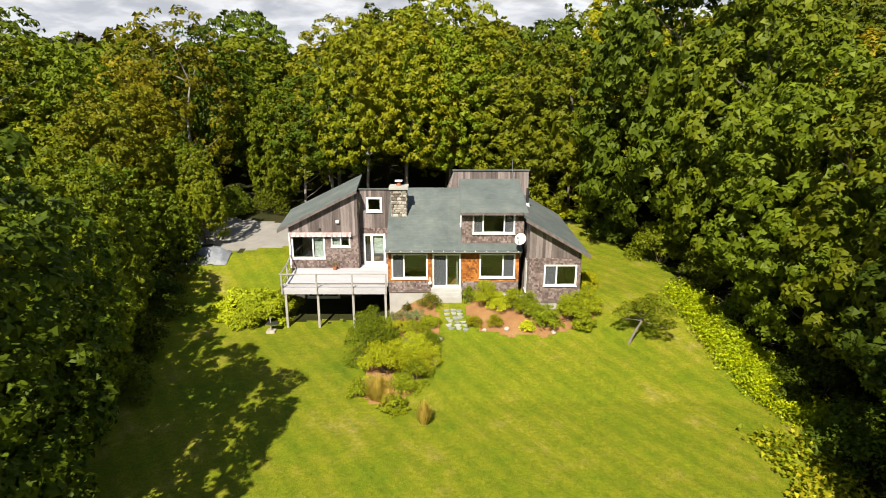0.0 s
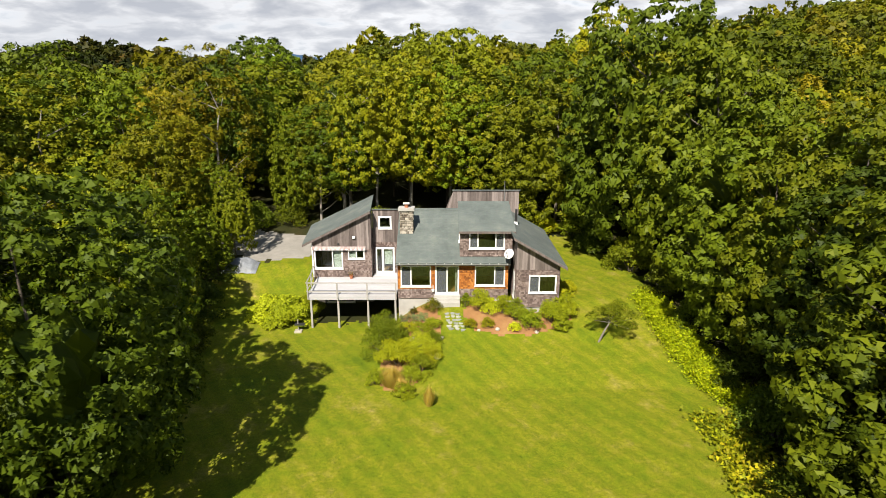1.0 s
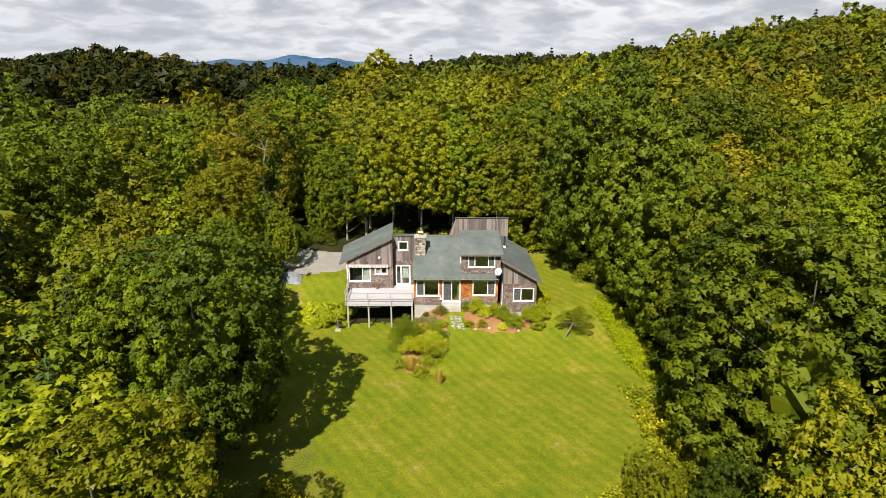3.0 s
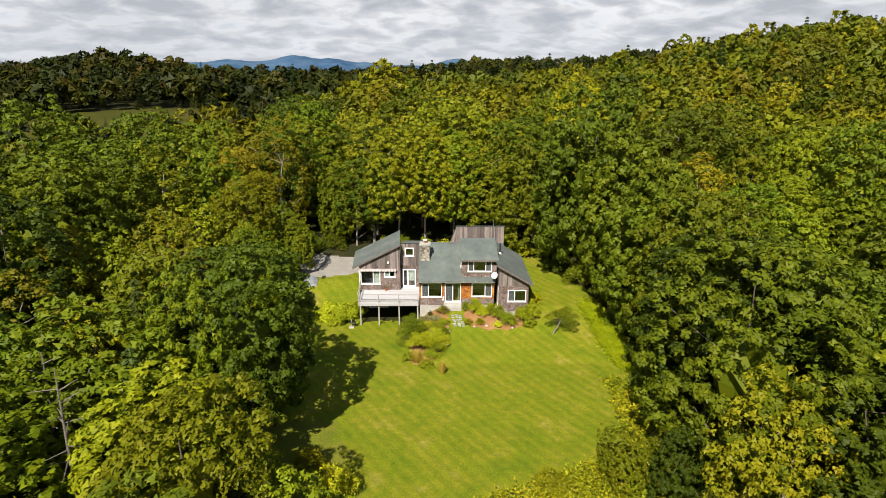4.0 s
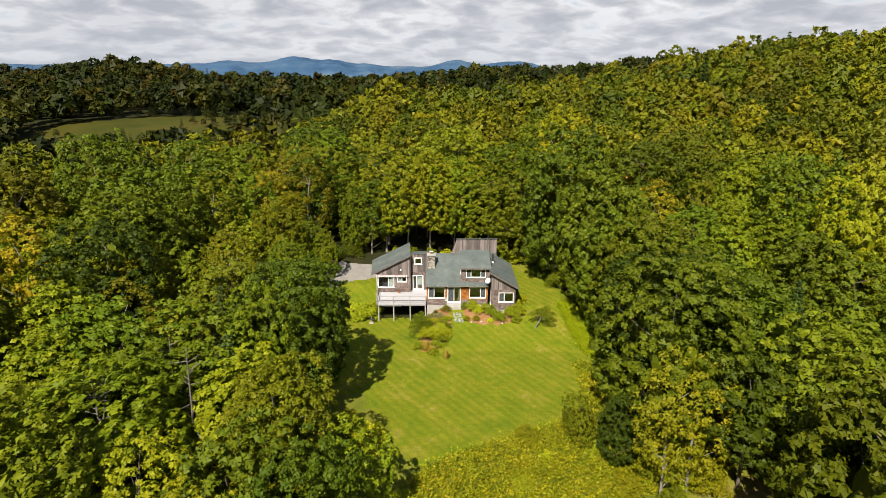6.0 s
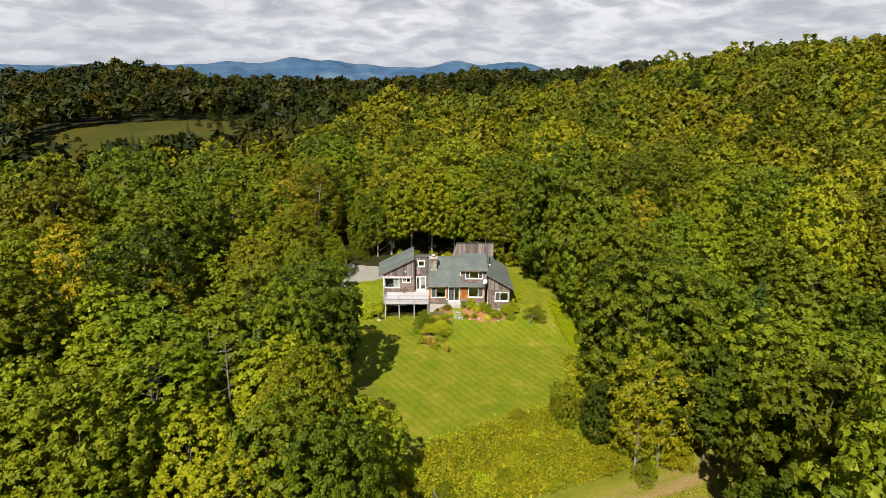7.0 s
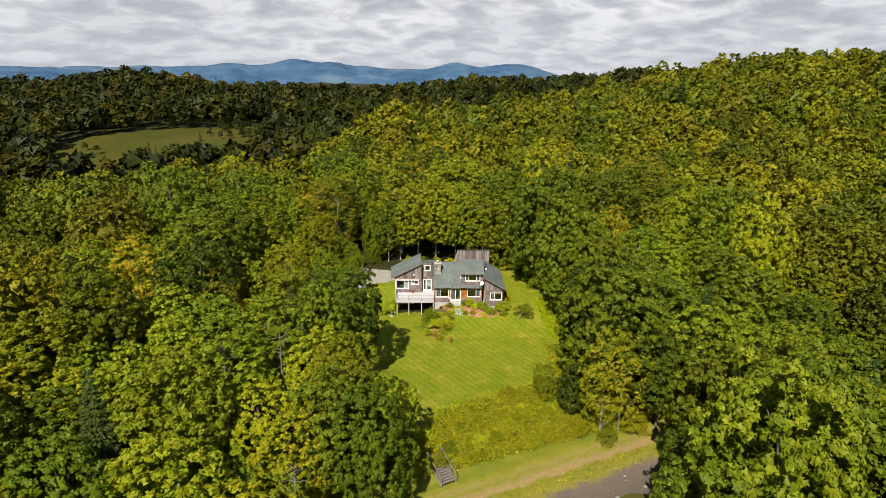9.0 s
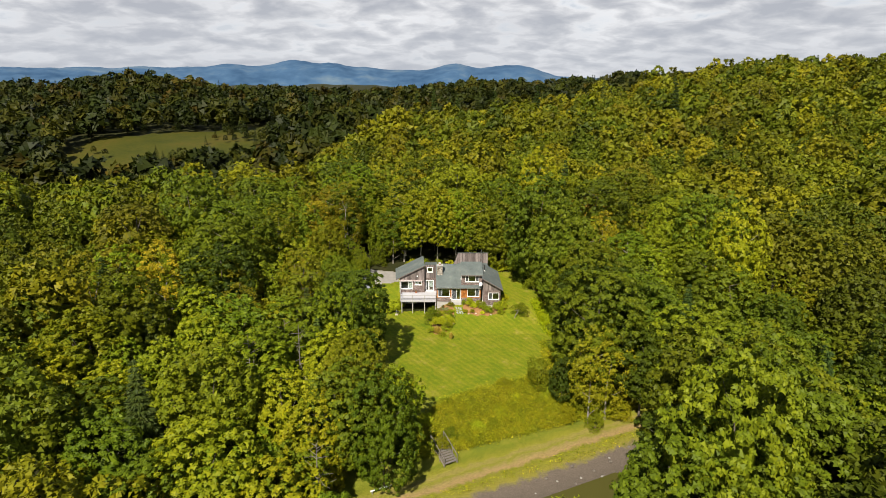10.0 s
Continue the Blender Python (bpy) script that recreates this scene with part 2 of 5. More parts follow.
def lawn_material():
    m, t, b = material("mown lawn")
    co = node(t, "ShaderNodeTexCoord").outputs["Object"]
    turned = node(t, "ShaderNodeMapping", {"Vector": co, "Rotation": (0, 0, radians(-35))}).outputs[0]
    wav = node(t, "ShaderNodeTexWave", {"Vector": turned, "Scale": 0.30, "Distortion": 1.6, "Detail": 3.0, "Detail Scale": 0.5}).outputs["Fac"]
    big = node(t, "ShaderNodeTexNoise", {"Vector": co, "Scale": 0.28, "Detail": 7.0, "Roughness": 0.7}).outputs["Fac"]
    mid = node(t, "ShaderNodeTexNoise", {"Vector": co, "Scale": 1.3, "Detail": 6.0, "Roughness": 0.7}).outputs["Fac"]
    fine = node(t, "ShaderNodeTexNoise", {"Vector": co, "Scale": 22.0, "Detail": 5.0, "Roughness": 0.7}).outputs["Fac"]
    c = ramp(t, math_node(t, "ADD", math_node(t, "MULTIPLY", big, 0.6), math_node(t, "MULTIPLY", mid, 0.4)),
             [(0.32, (0.090, 0.140, 0.006)), (0.44, (0.136, 0.172, 0.006)), (0.54, (0.180, 0.192, 0.009)), (0.62, (0.235, 0.215, 0.030)), (0.70, (0.36, 0.29, 0.10))])
    c = mixed(t, 1.0, c, ramp(t, wav, [(0.25, (0.91, 0.93, 0.93)), (0.75, (1.06, 1.045, 1.0))]), "MULTIPLY")
    c = mixed(t, 1.0, c, ramp(t, fine, [(0.3, (0.48, 0.54, 0.5)), (0.5, (1, 1, 1)), (0.7, (1.5, 1.42, 1.4))]), "MULTIPLY")
    grain = node(t, "ShaderNodeTexNoise", {"Vector": co, "Scale": 5.0, "Detail": 6.0, "Roughness": 0.75}).outputs["Fac"]
    c = mixed(t, 1.0, c, ramp(t, grain, [(0.32, (0.74, 0.77, 0.74)), (0.5, (1, 1, 1)), (0.68, (1.24, 1.20, 1.22))]), "MULTIPLY")
    t.links.new(c, b.inputs["Base Color"])
    b.inputs["Roughness"].default_value = 0.85
    b.inputs["Specular IOR Level"].default_value = 0.15
    n = node(t, "ShaderNodeBump", {"Strength": 0.7, "Distance": 0.06, "Height": fine})
    t.links.new(n.outputs[0], b.inputs["Normal"])
    return m


def water_material():
    m, t, b = material("murky pond water")
    b.inputs["Base Color"].default_value = (0.075, 0.070, 0.018, 1)
    b.inputs["Roughness"].default_value = 0.12
    co = node(t, "ShaderNodeTexCoord").outputs["Object"]
    w = node(t, "ShaderNodeTexNoise", {"Vector": co, "Scale": 1.5, "Detail": 3.0})
    t.links.new(node(t, "ShaderNodeBump", {"Strength": 0.15, "Distance": 0.05, "Height": w.outputs["Fac"]}).outputs[0], b.inputs["Normal"])
    return m


ROOF, GLASS, LAWN, WATER = roof_material(), glass_material(), lawn_material(), water_material()
# woodland floor; below the deck its dark colour also paints the shade
FOREST = surface("leafy floor, also deck shade", [(0.3, (0.016, 0.020, 0.006)), (0.5, (0.030, 0.032, 0.009)), (0.7, (0.055, 0.042, 0.016))], 0.4, 6, bump=0.8, depth=0.1)
ROUGH = surface("rough grass", [(0.3, (0.085, 0.115, 0.012)), (0.5, (0.150, 0.165, 0.014)), (0.7, (0.23, 0.20, 0.03))], 0.35, 9, bump=0.9, depth=0.12)
# grass colour lowered to carry the cloud shade on the far meadow
MEADOW_SHADED = surface("far meadow, cloud shade in colour", [(0.35, (0.034, 0.041, 0.004)), (0.5, (0.054, 0.055, 0.005)), (0.68, (0.082, 0.061, 0.010))], 0.03, 0.5, bump=0.3)
GRAVEL = surface("pale gravel drive", [(0.3, (0.20, 0.185, 0.165)), (0.7, (0.36, 0.335, 0.30))], 0.6, 25, bump=0.5)


def track_material():
    """Grass, two worn ruts, a weedy verge and the stony bank, side by side along the track with ragged borders."""
    m, t, b = material("worn grassy dirt track above a stony bank")
    co = node(t, "ShaderNodeTexCoord").outputs["Object"]
    xyz = node(t, "ShaderNodeSeparateXYZ", {0: co})
    side = math_node(t, "SUBTRACT", math_node(t, "MULTIPLY", math_node(t, "ADD", xyz.outputs[0], 9.2), 0.436), math_node(t, "MULTIPLY", math_node(t, "ADD", xyz.outputs[1], 49.4), 0.9))
    ragged = node(t, "ShaderNodeTexNoise", {"Vector": co, "Scale": 0.55, "Detail": 6.0, "Roughness": 0.68}).outputs["Fac"]
    fine = node(t, "ShaderNodeTexNoise", {"Vector": co, "Scale": 7.0, "Detail": 6.0, "Roughness": 0.7}).outputs["Fac"]
    side = math_node(t, "ADD", side, math_node(t, "MULTIPLY", math_node(t, "SUBTRACT", ragged, 0.5), 3.2))
    where = math_node(t, "DIVIDE", math_node(t, "ADD", side, 4.0), 14.0)
    c = ramp(t, where, [(0.10, (0.150, 0.165, 0.014)), (0.19, (0.215, 0.205, 0.022)), (0.235, (0.25, 0.205, 0.055)), (0.285, (0.20, 0.195, 0.022)), (0.335, (0.27, 0.205, 0.070)), (0.39, (0.30, 0.205, 0.085)),
                       (0.435, (0.185, 0.180, 0.018)), (0.545, (0.200, 0.175, 0.030)), (0.60, (0.125, 0.100, 0.078)), (0.90, (0.085, 0.070, 0.055))])
    c = mixed(t, 1.0, c, ramp(t, fine, [(0.3, (0.55, 0.57, 0.55)), (0.5, (1, 1, 1)), (0.7, (1.5, 1.45, 1.5))]), "MULTIPLY")
    t.links.new(c, b.inputs["Base Color"])
    b.inputs["Roughness"].default_value = 0.9
    b.inputs["Specular IOR Level"].default_value = 0.15
    t.links.new(node(t, "ShaderNodeBump", {"Strength": 0.9, "Distance": 0.12, "Height": fine}).outputs[0], b.inputs["Normal"])
    return m


DIRT = track_material()
RUBBLE = surface("stony bank", [(0.3, (0.075, 0.062, 0.048)), (0.5, (0.145, 0.122, 0.100)), (0.7, (0.24, 0.21, 0.18))], 0.9, 7, bump=0.9, depth=0.12)
MULCH = surface("bark mulch bed", [(0.3, (0.189, 0.100, 0.041)), (0.5, (0.297, 0.150, 0.063)), (0.7, (0.351, 0.230, 0.090))], 0.7, 14, bump=0.8, depth=0.04)


# ---- mesh helpers ----
def link_mesh(name, verts, faces, mats, parent=None, label="", face_mats=None, smooth=False):
    me = bpy.data.meshes.new(name)
    me.from_pydata([tuple(v) for v in verts], [], faces)
    for m in mats if isinstance(mats, (list, tuple)) else [mats]:
        me.materials.append(m)
    if face_mats is not None:
        me.polygons.foreach_set("material_index", face_mats)
    if smooth:
        me.polygons.foreach_set("use_smooth", [True] * len(me.polygons))
    me.update()
    ob = new(name, me)
    if parent:
        ob.parent = parent
    if label:
        tagged(ob, label)
    return ob


def part(name, bm, mat, parent, label=""):
    me = bpy.data.meshes.new(name)
    bmesh.ops.recalc_face_normals(bm, faces=bm.faces)
    bm.to_mesh(me)
    bm.free()
    me.materials.append(mat)
    ob = new(name, me)
    ob.parent = parent
    if label:
        tagged(ob, label)
    return ob


def thing(name, label, category, group="", at=(0, 0, 0), kind=""):
    ob = new(name)
    ob.location = at
    return tagged(ob, label, category, group, kind)


def add_box(bm, x0, x1, y0, y1, z0, z1, bevel=0.0):
    vs = [bm.verts.new(p) for p in ((x0, y0, z0), (x1, y0, z0), (x1, y1, z0), (x0, y1, z0), (x0, y0, z1), (x1, y0, z1), (x1, y1, z1), (x0, y1, z1))]
    fs = [bm.faces.new([vs[i] for i in q]) for q in ((3, 2, 1, 0), (4, 5, 6, 7), (0, 1, 5, 4), (1, 2, 6, 5), (2, 3, 7, 6), (3, 0, 4, 7))]
    if bevel:
        bmesh.ops.bevel(bm, geom=list({e for f in fs for e in f.edges}), offset=bevel, segments=1, affect="EDGES")


def boxes(*list_of):
    bm = bmesh.new()
    for b in list_of:
        add_box(bm, *b)
    return bm


def add_rod(bm, a, b, r0, r1=None, n=8):
    a, b = Vector(a), Vector(b)
    q = (b - a).to_track_quat("Z", "Y")
    rings = []
    for p, r in ((a, r0), (b, r0 if r1 is None else r1)):
        rings.append([bm.verts.new(p + q @ Vector((r * math.cos(2 * math.pi * k / n), r * math.sin(2 * math.pi * k / n), 0))) for k in range(n)])
    for k in range(n):
        bm.faces.new((rings[0][k], rings[0][(k + 1) % n], rings[1][(k + 1) % n], rings[1][k]))
    bm.faces.new(rings[0][::-1]), bm.faces.new(rings[1])


def slab(pts, thick):
    """A roof plane: four corners of its top, thickened straight down."""
    bm = bmesh.new()
    top = [bm.verts.new(p) for p in pts]
    bot = [bm.verts.new((p[0], p[1], p[2] - thick)) for p in pts]
    n = len(pts)
    bm.faces.new(top), bm.faces.new(bot[::-1])
    for k in range(n):
        bm.faces.new((top[k], bot[k], bot[(k + 1) % n], top[(k + 1) % n]))
    return bm


def free_spans(u, v0, v1, holes):
    """The heights left free by the holes in a strip at u."""
    spans = [(v0, v1)]
    for a, b, c, d in holes:
        if a < u < b:
            spans = [s for lo, hi in spans for s in ((lo, min(hi, c)), (max(lo, d), hi)) if s[1] - s[0] > 0.01]
    return spans


def clad(kind, name, place, u0, u1, v0, v1, mat, parent, holes=(), top=None, seed=1, label=""):
    """A wall face of shingles or boards, or the solid wall behind them, round its openings. place maps (along, out, up) to the world."""
    rng = random.Random(seed)
    verts, faces = [], []

    def piece(a, b, c, d0, d1, lift0, lift1, back=0.0):
        k = len(verts)
        for u, o, v in ((a, lift0, c), (b, lift0, c), (b, lift1, d1), (a, lift1, d0), (a, -back, c), (b, -back, c), (b, -back, d1), (a, -back, d0)):
            verts.append(place(u, o, v))
        faces.extend(tuple(k + i for i in q) for q in ((0, 1, 2, 3), (0, 4, 5, 1), (1, 5, 6, 2), (3, 2, 6, 7), (0, 3, 7, 4), (4, 7, 6, 5)))

    roofline = top or (lambda u: v1)
    edges = sorted({u0, u1, *[h[i] for h in holes for i in (0, 1) if u0 < h[i] < u1]})
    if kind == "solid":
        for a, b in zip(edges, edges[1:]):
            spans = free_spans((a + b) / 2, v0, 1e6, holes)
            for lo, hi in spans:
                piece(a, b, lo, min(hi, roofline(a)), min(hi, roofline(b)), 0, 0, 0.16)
    elif kind == "boards":
        for a, b in zip(edges, edges[1:]):
            n = max(1, round((b - a) / 0.2))
            for k in range(n):
                c, d = a + (b - a) * k / n, a + (b - a) * (k + 1) / n
                o = 0.022 + rng.random() * 0.012
                for lo, hi in free_spans((c + d) / 2, v0, 1e6, holes):
                    piece(c + 0.004, d - 0.004, lo, min(hi, roofline(c)), min(hi, roofline(d)), o, o)
    else:
        v = v0
        while v < v1 - 0.03:
            h = min(0.135, v1 - v)
            mid = v + h / 2
            spans = [(u0, u1)]
            for a, b, c, d in holes:
                if c - 0.03 < mid < d + 0.03:
                    spans = [s for lo, hi in spans for s in ((lo, min(hi, a)), (max(lo, b), hi)) if s[1] - s[0] > 0.02]
            for lo, hi in spans:
                u = lo
                while u < hi - 0.01:
                    w = min(rng.uniform(0.08, 0.19), hi - u)
                    if hi - u - w < 0.06:
                        w = hi - u
                    if mid < roofline(u + w / 2):
                        piece(u + 0.003, u + w - 0.003, v - rng.random() * 0.012, v + h, v + h, 0.045 + rng.random() * 0.018, 0.010)
                    u += w
            v += 0.135
    ob = link_mesh(name, verts, faces, mat, parent, label)
    if kind != "solid":
        tagged(ob, kind="stuff")
    return ob


# ---- ground ----
def smooth(x):
    x = np.clip(x, 0, 1)
    return x * x * (3 - 2 * x)


def along_track(x, y):
    """Distance from the dirt track's middle line, towards the pond."""
    return (x + 9.2) * 0.436 - (y + 49.4) * 0.9


def ground(x, y):
    x, y = np.asarray(x, float), np.asarray(y, float)
    right = np.interp(y, [-20, -9.5, -4.5, -1.5, 0, 6, 18, 40, 100, 200, 300, 400, 500, 700, 2000], [-3.2, -2.95, -1.9, -0.9, -0.52, -0.2, 0.3, 1.5, 3, 3, 4, 5, 8, 6, -2])
    left = np.interp(y, [-20, -9.5, -1, 3.5, 9, 18, 40, 100, 200, 300, 400, 500, 700, 2000], [-3.2, -3.0, -2.85, -2.5, -0.3, 0.3, 1.5, 3, 3, 4, 5, 9, 7, -2])
    b = smooth((x + 5.5) / 5.0)
    z = right * b + left * (1 - b)
    z = z - 21 * smooth((-x - 25) / 45) * smooth((y - 30) / 50) * smooth((300 - y) / 170) + 5 * smooth((-x - 120) / 150) * smooth((y - 350) / 150)
    z = z + 30 * smooth((x - 20) / 230) * smooth((y + 60) / 330) * (1 - 0.45 * smooth((y - 330) / 200)) + 26 * np.exp(-((x - 430) / 190) ** 2 - ((y - 860) / 220) ** 2)
    z = z + smooth((y - 330) / 120) * (4.5 * np.sin(x / 61 + 0.6) + 3 * np.sin(x / 27 + y / 80) + 3 * np.sin(y / 38))
    fade = smooth((130 - np.abs(x)) / 60)
    s = along_track(x, y)
    z = z + fade * np.interp(s, [-12.8, -8, -3, 2.5, 4, 8, 12, 20, 80], [0, -1.9, -3.8, -3.9, -4.3, -6.2, -6.2, -3.4, -3.0])
    return z - smooth((np.hypot(x, y) - 1500) / 3000) * 60


def height(x, y):
    return float(ground(x, y))


def inside(x, y, poly):
    """Which of the points lie in the polygon."""
    x, y = np.asarray(x, float), np.asarray(y, float)
    hit = np.zeros(x.shape, bool)
    for (ax, ay), (bx, by) in zip(poly, poly[1:] + poly[:1]):
        if ay != by:
            hit ^= ((ay > y) != (by > y)) & (x < (bx - ax) * (y - ay) / (by - ay) + ax)
    return hit


LAWN_EDGE = [(-10.5, -20), (-8, -27), (-5.8, -31.5), (-3.3, -33.2), (3.2, -29.8), (8, -27.5), (12, -25), (16.5, -19), (19.5, -12), (19, -6), (17.5, 0), (17, 9), (14, 17), (0, 19), (-10, 18), (-13, 11), (-19, 9), (-23, 4), (-22, -6), (-19, -12), (-16, -20)]
DRIVE_EDGE = [(-12.2, 11.2), (-14.5, 10.2), (-18.2, 10.0), (-21, 11.5), (-25, 17), (-28, 24), (-23, 20.5), (-17, 18), (-12, 17)]
BED_RIGHT = [(1.6, 0.0), (1.7, -2.2), (2.2, -3.4), (4.5, -3.9), (7.5, -3.7), (9.6, -2.8), (9.8, 0.5), (8.8, 0.6), (5.4, -1.4)]
BED_LEFT = [(-0.6, 0), (-0.3, -2.2), (-0.2, -4.2), (-0.9, -6.5), (-1.9, -9.0), (-2.8, -10.2), (-4.0, -9.6), (-4.8, -7.4), (-4.4, -4.5), (-3.4, -1.0), (-3.4, 0)]
BRUSH_EDGE = [(-3.3, -33.4), (3.2, -30), (8, -27.7), (13, -25), (22, -27), (29, -28), (13, -35), (-3, -42), (-9, -44)]

gx = np.concatenate([-np.geomspace(4800, 34, 46), np.arange(-33, -8, 0.5), np.arange(-8, 12, 0.25), np.arange(12, 34.01, 0.5), np.geomspace(35, 4800, 46)])
gy = np.concatenate([-np.geomspace(2500, 74, 14), np.arange(-72, -13, 0.5), np.arange(-13, 2, 0.25), np.arange(2, 30.01, 0.5), np.geomspace(31, 4800, 60)])
GX, GY = np.meshgrid(gx, gy)
GZ = ground(GX, GY)
rough_z = np.array([noise.noise(Vector((x * 0.5, y * 0.5, 0))) for x, y in zip(GX.ravel(), GY.ravel())]).reshape(GX.shape)
GZ = GZ + 0.07 * rough_z * (np.hypot(GX, GY) < 90)
cx, cy = (GX[:-1, :-1] + GX[1:, 1:]) / 2, (GY[:-1, :-1] + GY[1:, 1:]) / 2
wander = np.array([noise.noise_vector(Vector((x * 0.9, y * 0.9, 4))) for x, y in zip(cx.ravel(), cy.ravel())])
cx, cy = cx + 0.45 * wander[:, 0].reshape(cx.shape), cy + 0.45 * wander[:, 1].reshape(cx.shape)
bx_, by_ = cx, cy
fray = np.random.default_rng(3)
cx, cy = cx + fray.uniform(-0.3, 0.3, cx.shape), cy + fray.uniform(-0.3, 0.3, cx.shape)
s_ = along_track(cx, cy)
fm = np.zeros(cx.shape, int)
fm[inside(cx, cy, LAWN_EDGE)] = 1
fm[(np.abs(cx) < 60) & (s_ > -12.8) & (s_ < 4.2) & (fm == 0)] = 2
fm[(fm == 0) & (cx > -17) & (cx < 19) & (cy > -37) & (cy < -18)] = 2
fm[inside(cx, cy, DRIVE_EDGE)] = 3
near_track = (cx > -30) & (cx < 40)
fm[near_track & (s_ > -3.0) & (s_ < 8.8)] = 4
# under the deck: dark floor colour for bare dirt and the deck's painted shade
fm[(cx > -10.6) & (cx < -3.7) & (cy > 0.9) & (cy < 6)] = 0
fm[inside(bx_, by_, BED_RIGHT) | inside(bx_, by_, BED_LEFT)] = 5
# far meadow ellipses, their cloud shade painted into the grass
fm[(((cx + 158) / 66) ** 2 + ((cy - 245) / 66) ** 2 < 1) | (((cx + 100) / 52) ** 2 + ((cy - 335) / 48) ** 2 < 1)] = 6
nx, ny = len(gx), len(gy)
quads = [(r * nx + c, r * nx + c + 1, (r + 1) * nx + c + 1, (r + 1) * nx + c) for r in range(ny - 1) for c in range(nx - 1)]
ground_ob = link_mesh("ground", np.stack([GX, GY, GZ], -1).reshape(-1, 3), quads, [FOREST, LAWN, ROUGH, GRAVEL, DIRT, MULCH, MEADOW_SHADED], face_mats=fm.ravel().tolist(), smooth=True)
tagged(ground_ob, "sloping ground with striped mown lawn, beds, track and woods", "ground", kind="structure")

bm = bmesh.new()
pv = [bm.verts.new(p) for p in [(-9.2 + 0.9 * u + 0.436 * s, -49.4 + 0.436 * u - 0.9 * s, -8.55) for u, s in ((-8, 14.5), (30, 14.5), (34, 10), (30, 7.0), (-8, 7.0))]]
bm.faces.new(pv)
pond = bpy.data.meshes.new("water")
bm.to_mesh(pond), bm.free()
pond.materials.append(WATER)
tagged(new("water", pond), "murky brown pond water below a stony bank", "water", kind="structure")

# far mountains along the skyline, their haze painted as blue colour
mv, mf = [], []
cols = 260
for k in range(cols):
    a = radians(-48 + 96 * k / (cols - 1))
    az = math.degrees(a)
    crest = 58 + 22 * math.exp(-((az + 15) / 9) ** 2) + 46 * math.exp(-((az + 13.2) / 1.9) ** 2) + 34 * math.exp(-((az + 9.8) / 1.5) ** 2) + 14 * math.exp(-((az + 6.5) / 1.5) ** 2)
    crest += 44 * math.exp(-((az - 1.2) / 2.2) ** 2) + 42 * math.exp(-((az - 6.2) / 2.4) ** 2) + 12 * math.exp(-((az + 28) / 8) ** 2) + 14 * math.exp(-((az + 18.5) / 2) ** 2) - 40 * smooth((az - 8) / 4)
    crest += 10 * noise.noise(Vector((az * 0.45, 0, 0))) + 6 * noise.noise(Vector((az * 1.1, 2, 0))) + 3 * noise.noise(Vector((az * 1.9, 5, 0)))
    for row in range(7):
        d = 3700 + row * 110
        wob = 14 * noise.noise(Vector((az * 0.7, row * 0.8, 3)))
        z = -90 + (crest + 90) * math.sin(row / 6 * math.pi / 2) + (wob if 0 < row < 6 else 0)
        mv.append((d * math.sin(a), d * math.cos(a) - 60, z))
for k in range(cols - 1):
    for row in range(6):
        i = k * 7 + row
        mf.append((i, i + 7, i + 8, i + 1))
tagged(link_mesh("mountains", mv, mf, HILLS, smooth=True), "wooded mountains on the far horizon, blue haze painted in", "backdrop", kind="structure")

# ---- house ----
FRONT = 0.1


def facing_front(y):
    return lambda u, o, v: (u, y - o, v)


def facing_left(x):
    return lambda u, o, v: (x - o, u, v)


def facing_right(x):
    return lambda u, o, v: (x + o, u, v)


house = thing("house", "weathered cedar house with grey shingled roofs and white trim", "house")


def window(place, u0, u1, v0, v1, splits=(), parent=None, name="window", frame_w=0.10, dark_panes=()):
    """White frame, mullions at the given shares of the width, a pane in each light."""
    w = new(name)
    w.parent = parent or house

    def bar(a, b, c, d, o0, o1):
        bm = bmesh.new()
        ps = [(a, o0, c), (b, o0, c), (b, o0, d), (a, o0, d), (a, o1, c), (b, o1, c), (b, o1, d), (a, o1, d)]
        vs = [bm.verts.new(place(*p)) for p in ps]
        for q in ((0, 1, 2, 3), (4, 5, 6, 7), (0, 1, 5, 4), (1, 2, 6, 5), (2, 3, 7, 6), (3, 0, 4, 7)):
            bm.faces.new([vs[i] for i in q])
        return bm

    def joined(list_of):
        bm = bmesh.new()
        for args in list_of:
            tmp = bar(*args)
            me = bpy.data.meshes.new("tmp")
            tmp.to_mesh(me), tmp.free()
            bm.from_mesh(me)
            bpy.data.meshes.remove(me)
        return bm

    f = frame_w
    bars = [(u0, u1, v0, v0 + f, 0.075, -0.10), (u0, u1, v1 - f, v1, 0.07, -0.10), (u0, u0 + f, v0 + f, v1 - f, 0.07, -0.10), (u1 - f, u1, v0 + f, v1 - f, 0.07, -0.10)]
    part("frame", joined(bars), WHITE, w)
    part("sill", bar(u0 - 0.04, u1 + 0.04, v0 - 0.05, v0 - 0.002, 0.12, -0.05), WHITE, w)
    cuts = [u0 + f] + [u0 + s * (u1 - u0) for s in splits] + [u1 - f]
    for s in cuts[1:-1]:
        part("mullion", bar(s - 0.045, s + 0.045, v0 + f, v1 - f, 0.05, -0.08), WHITE, w)
    for a, b in zip(cuts, cuts[1:]):
        pane = part("pane", bar(a, b, v0 + f, v1 - f, -0.03, -0.042), GLASS, w)
        pane.visible_shadow = False
    for a, b in dark_panes:
        p0, p1 = u0 + a * (u1 - u0), u0 + b * (u1 - u0)
        part("insect_screen", bar(p0, p1, v0 + f, v1 - f, -0.012, -0.02), SCREEN, w, "grey insect screen")
    return w


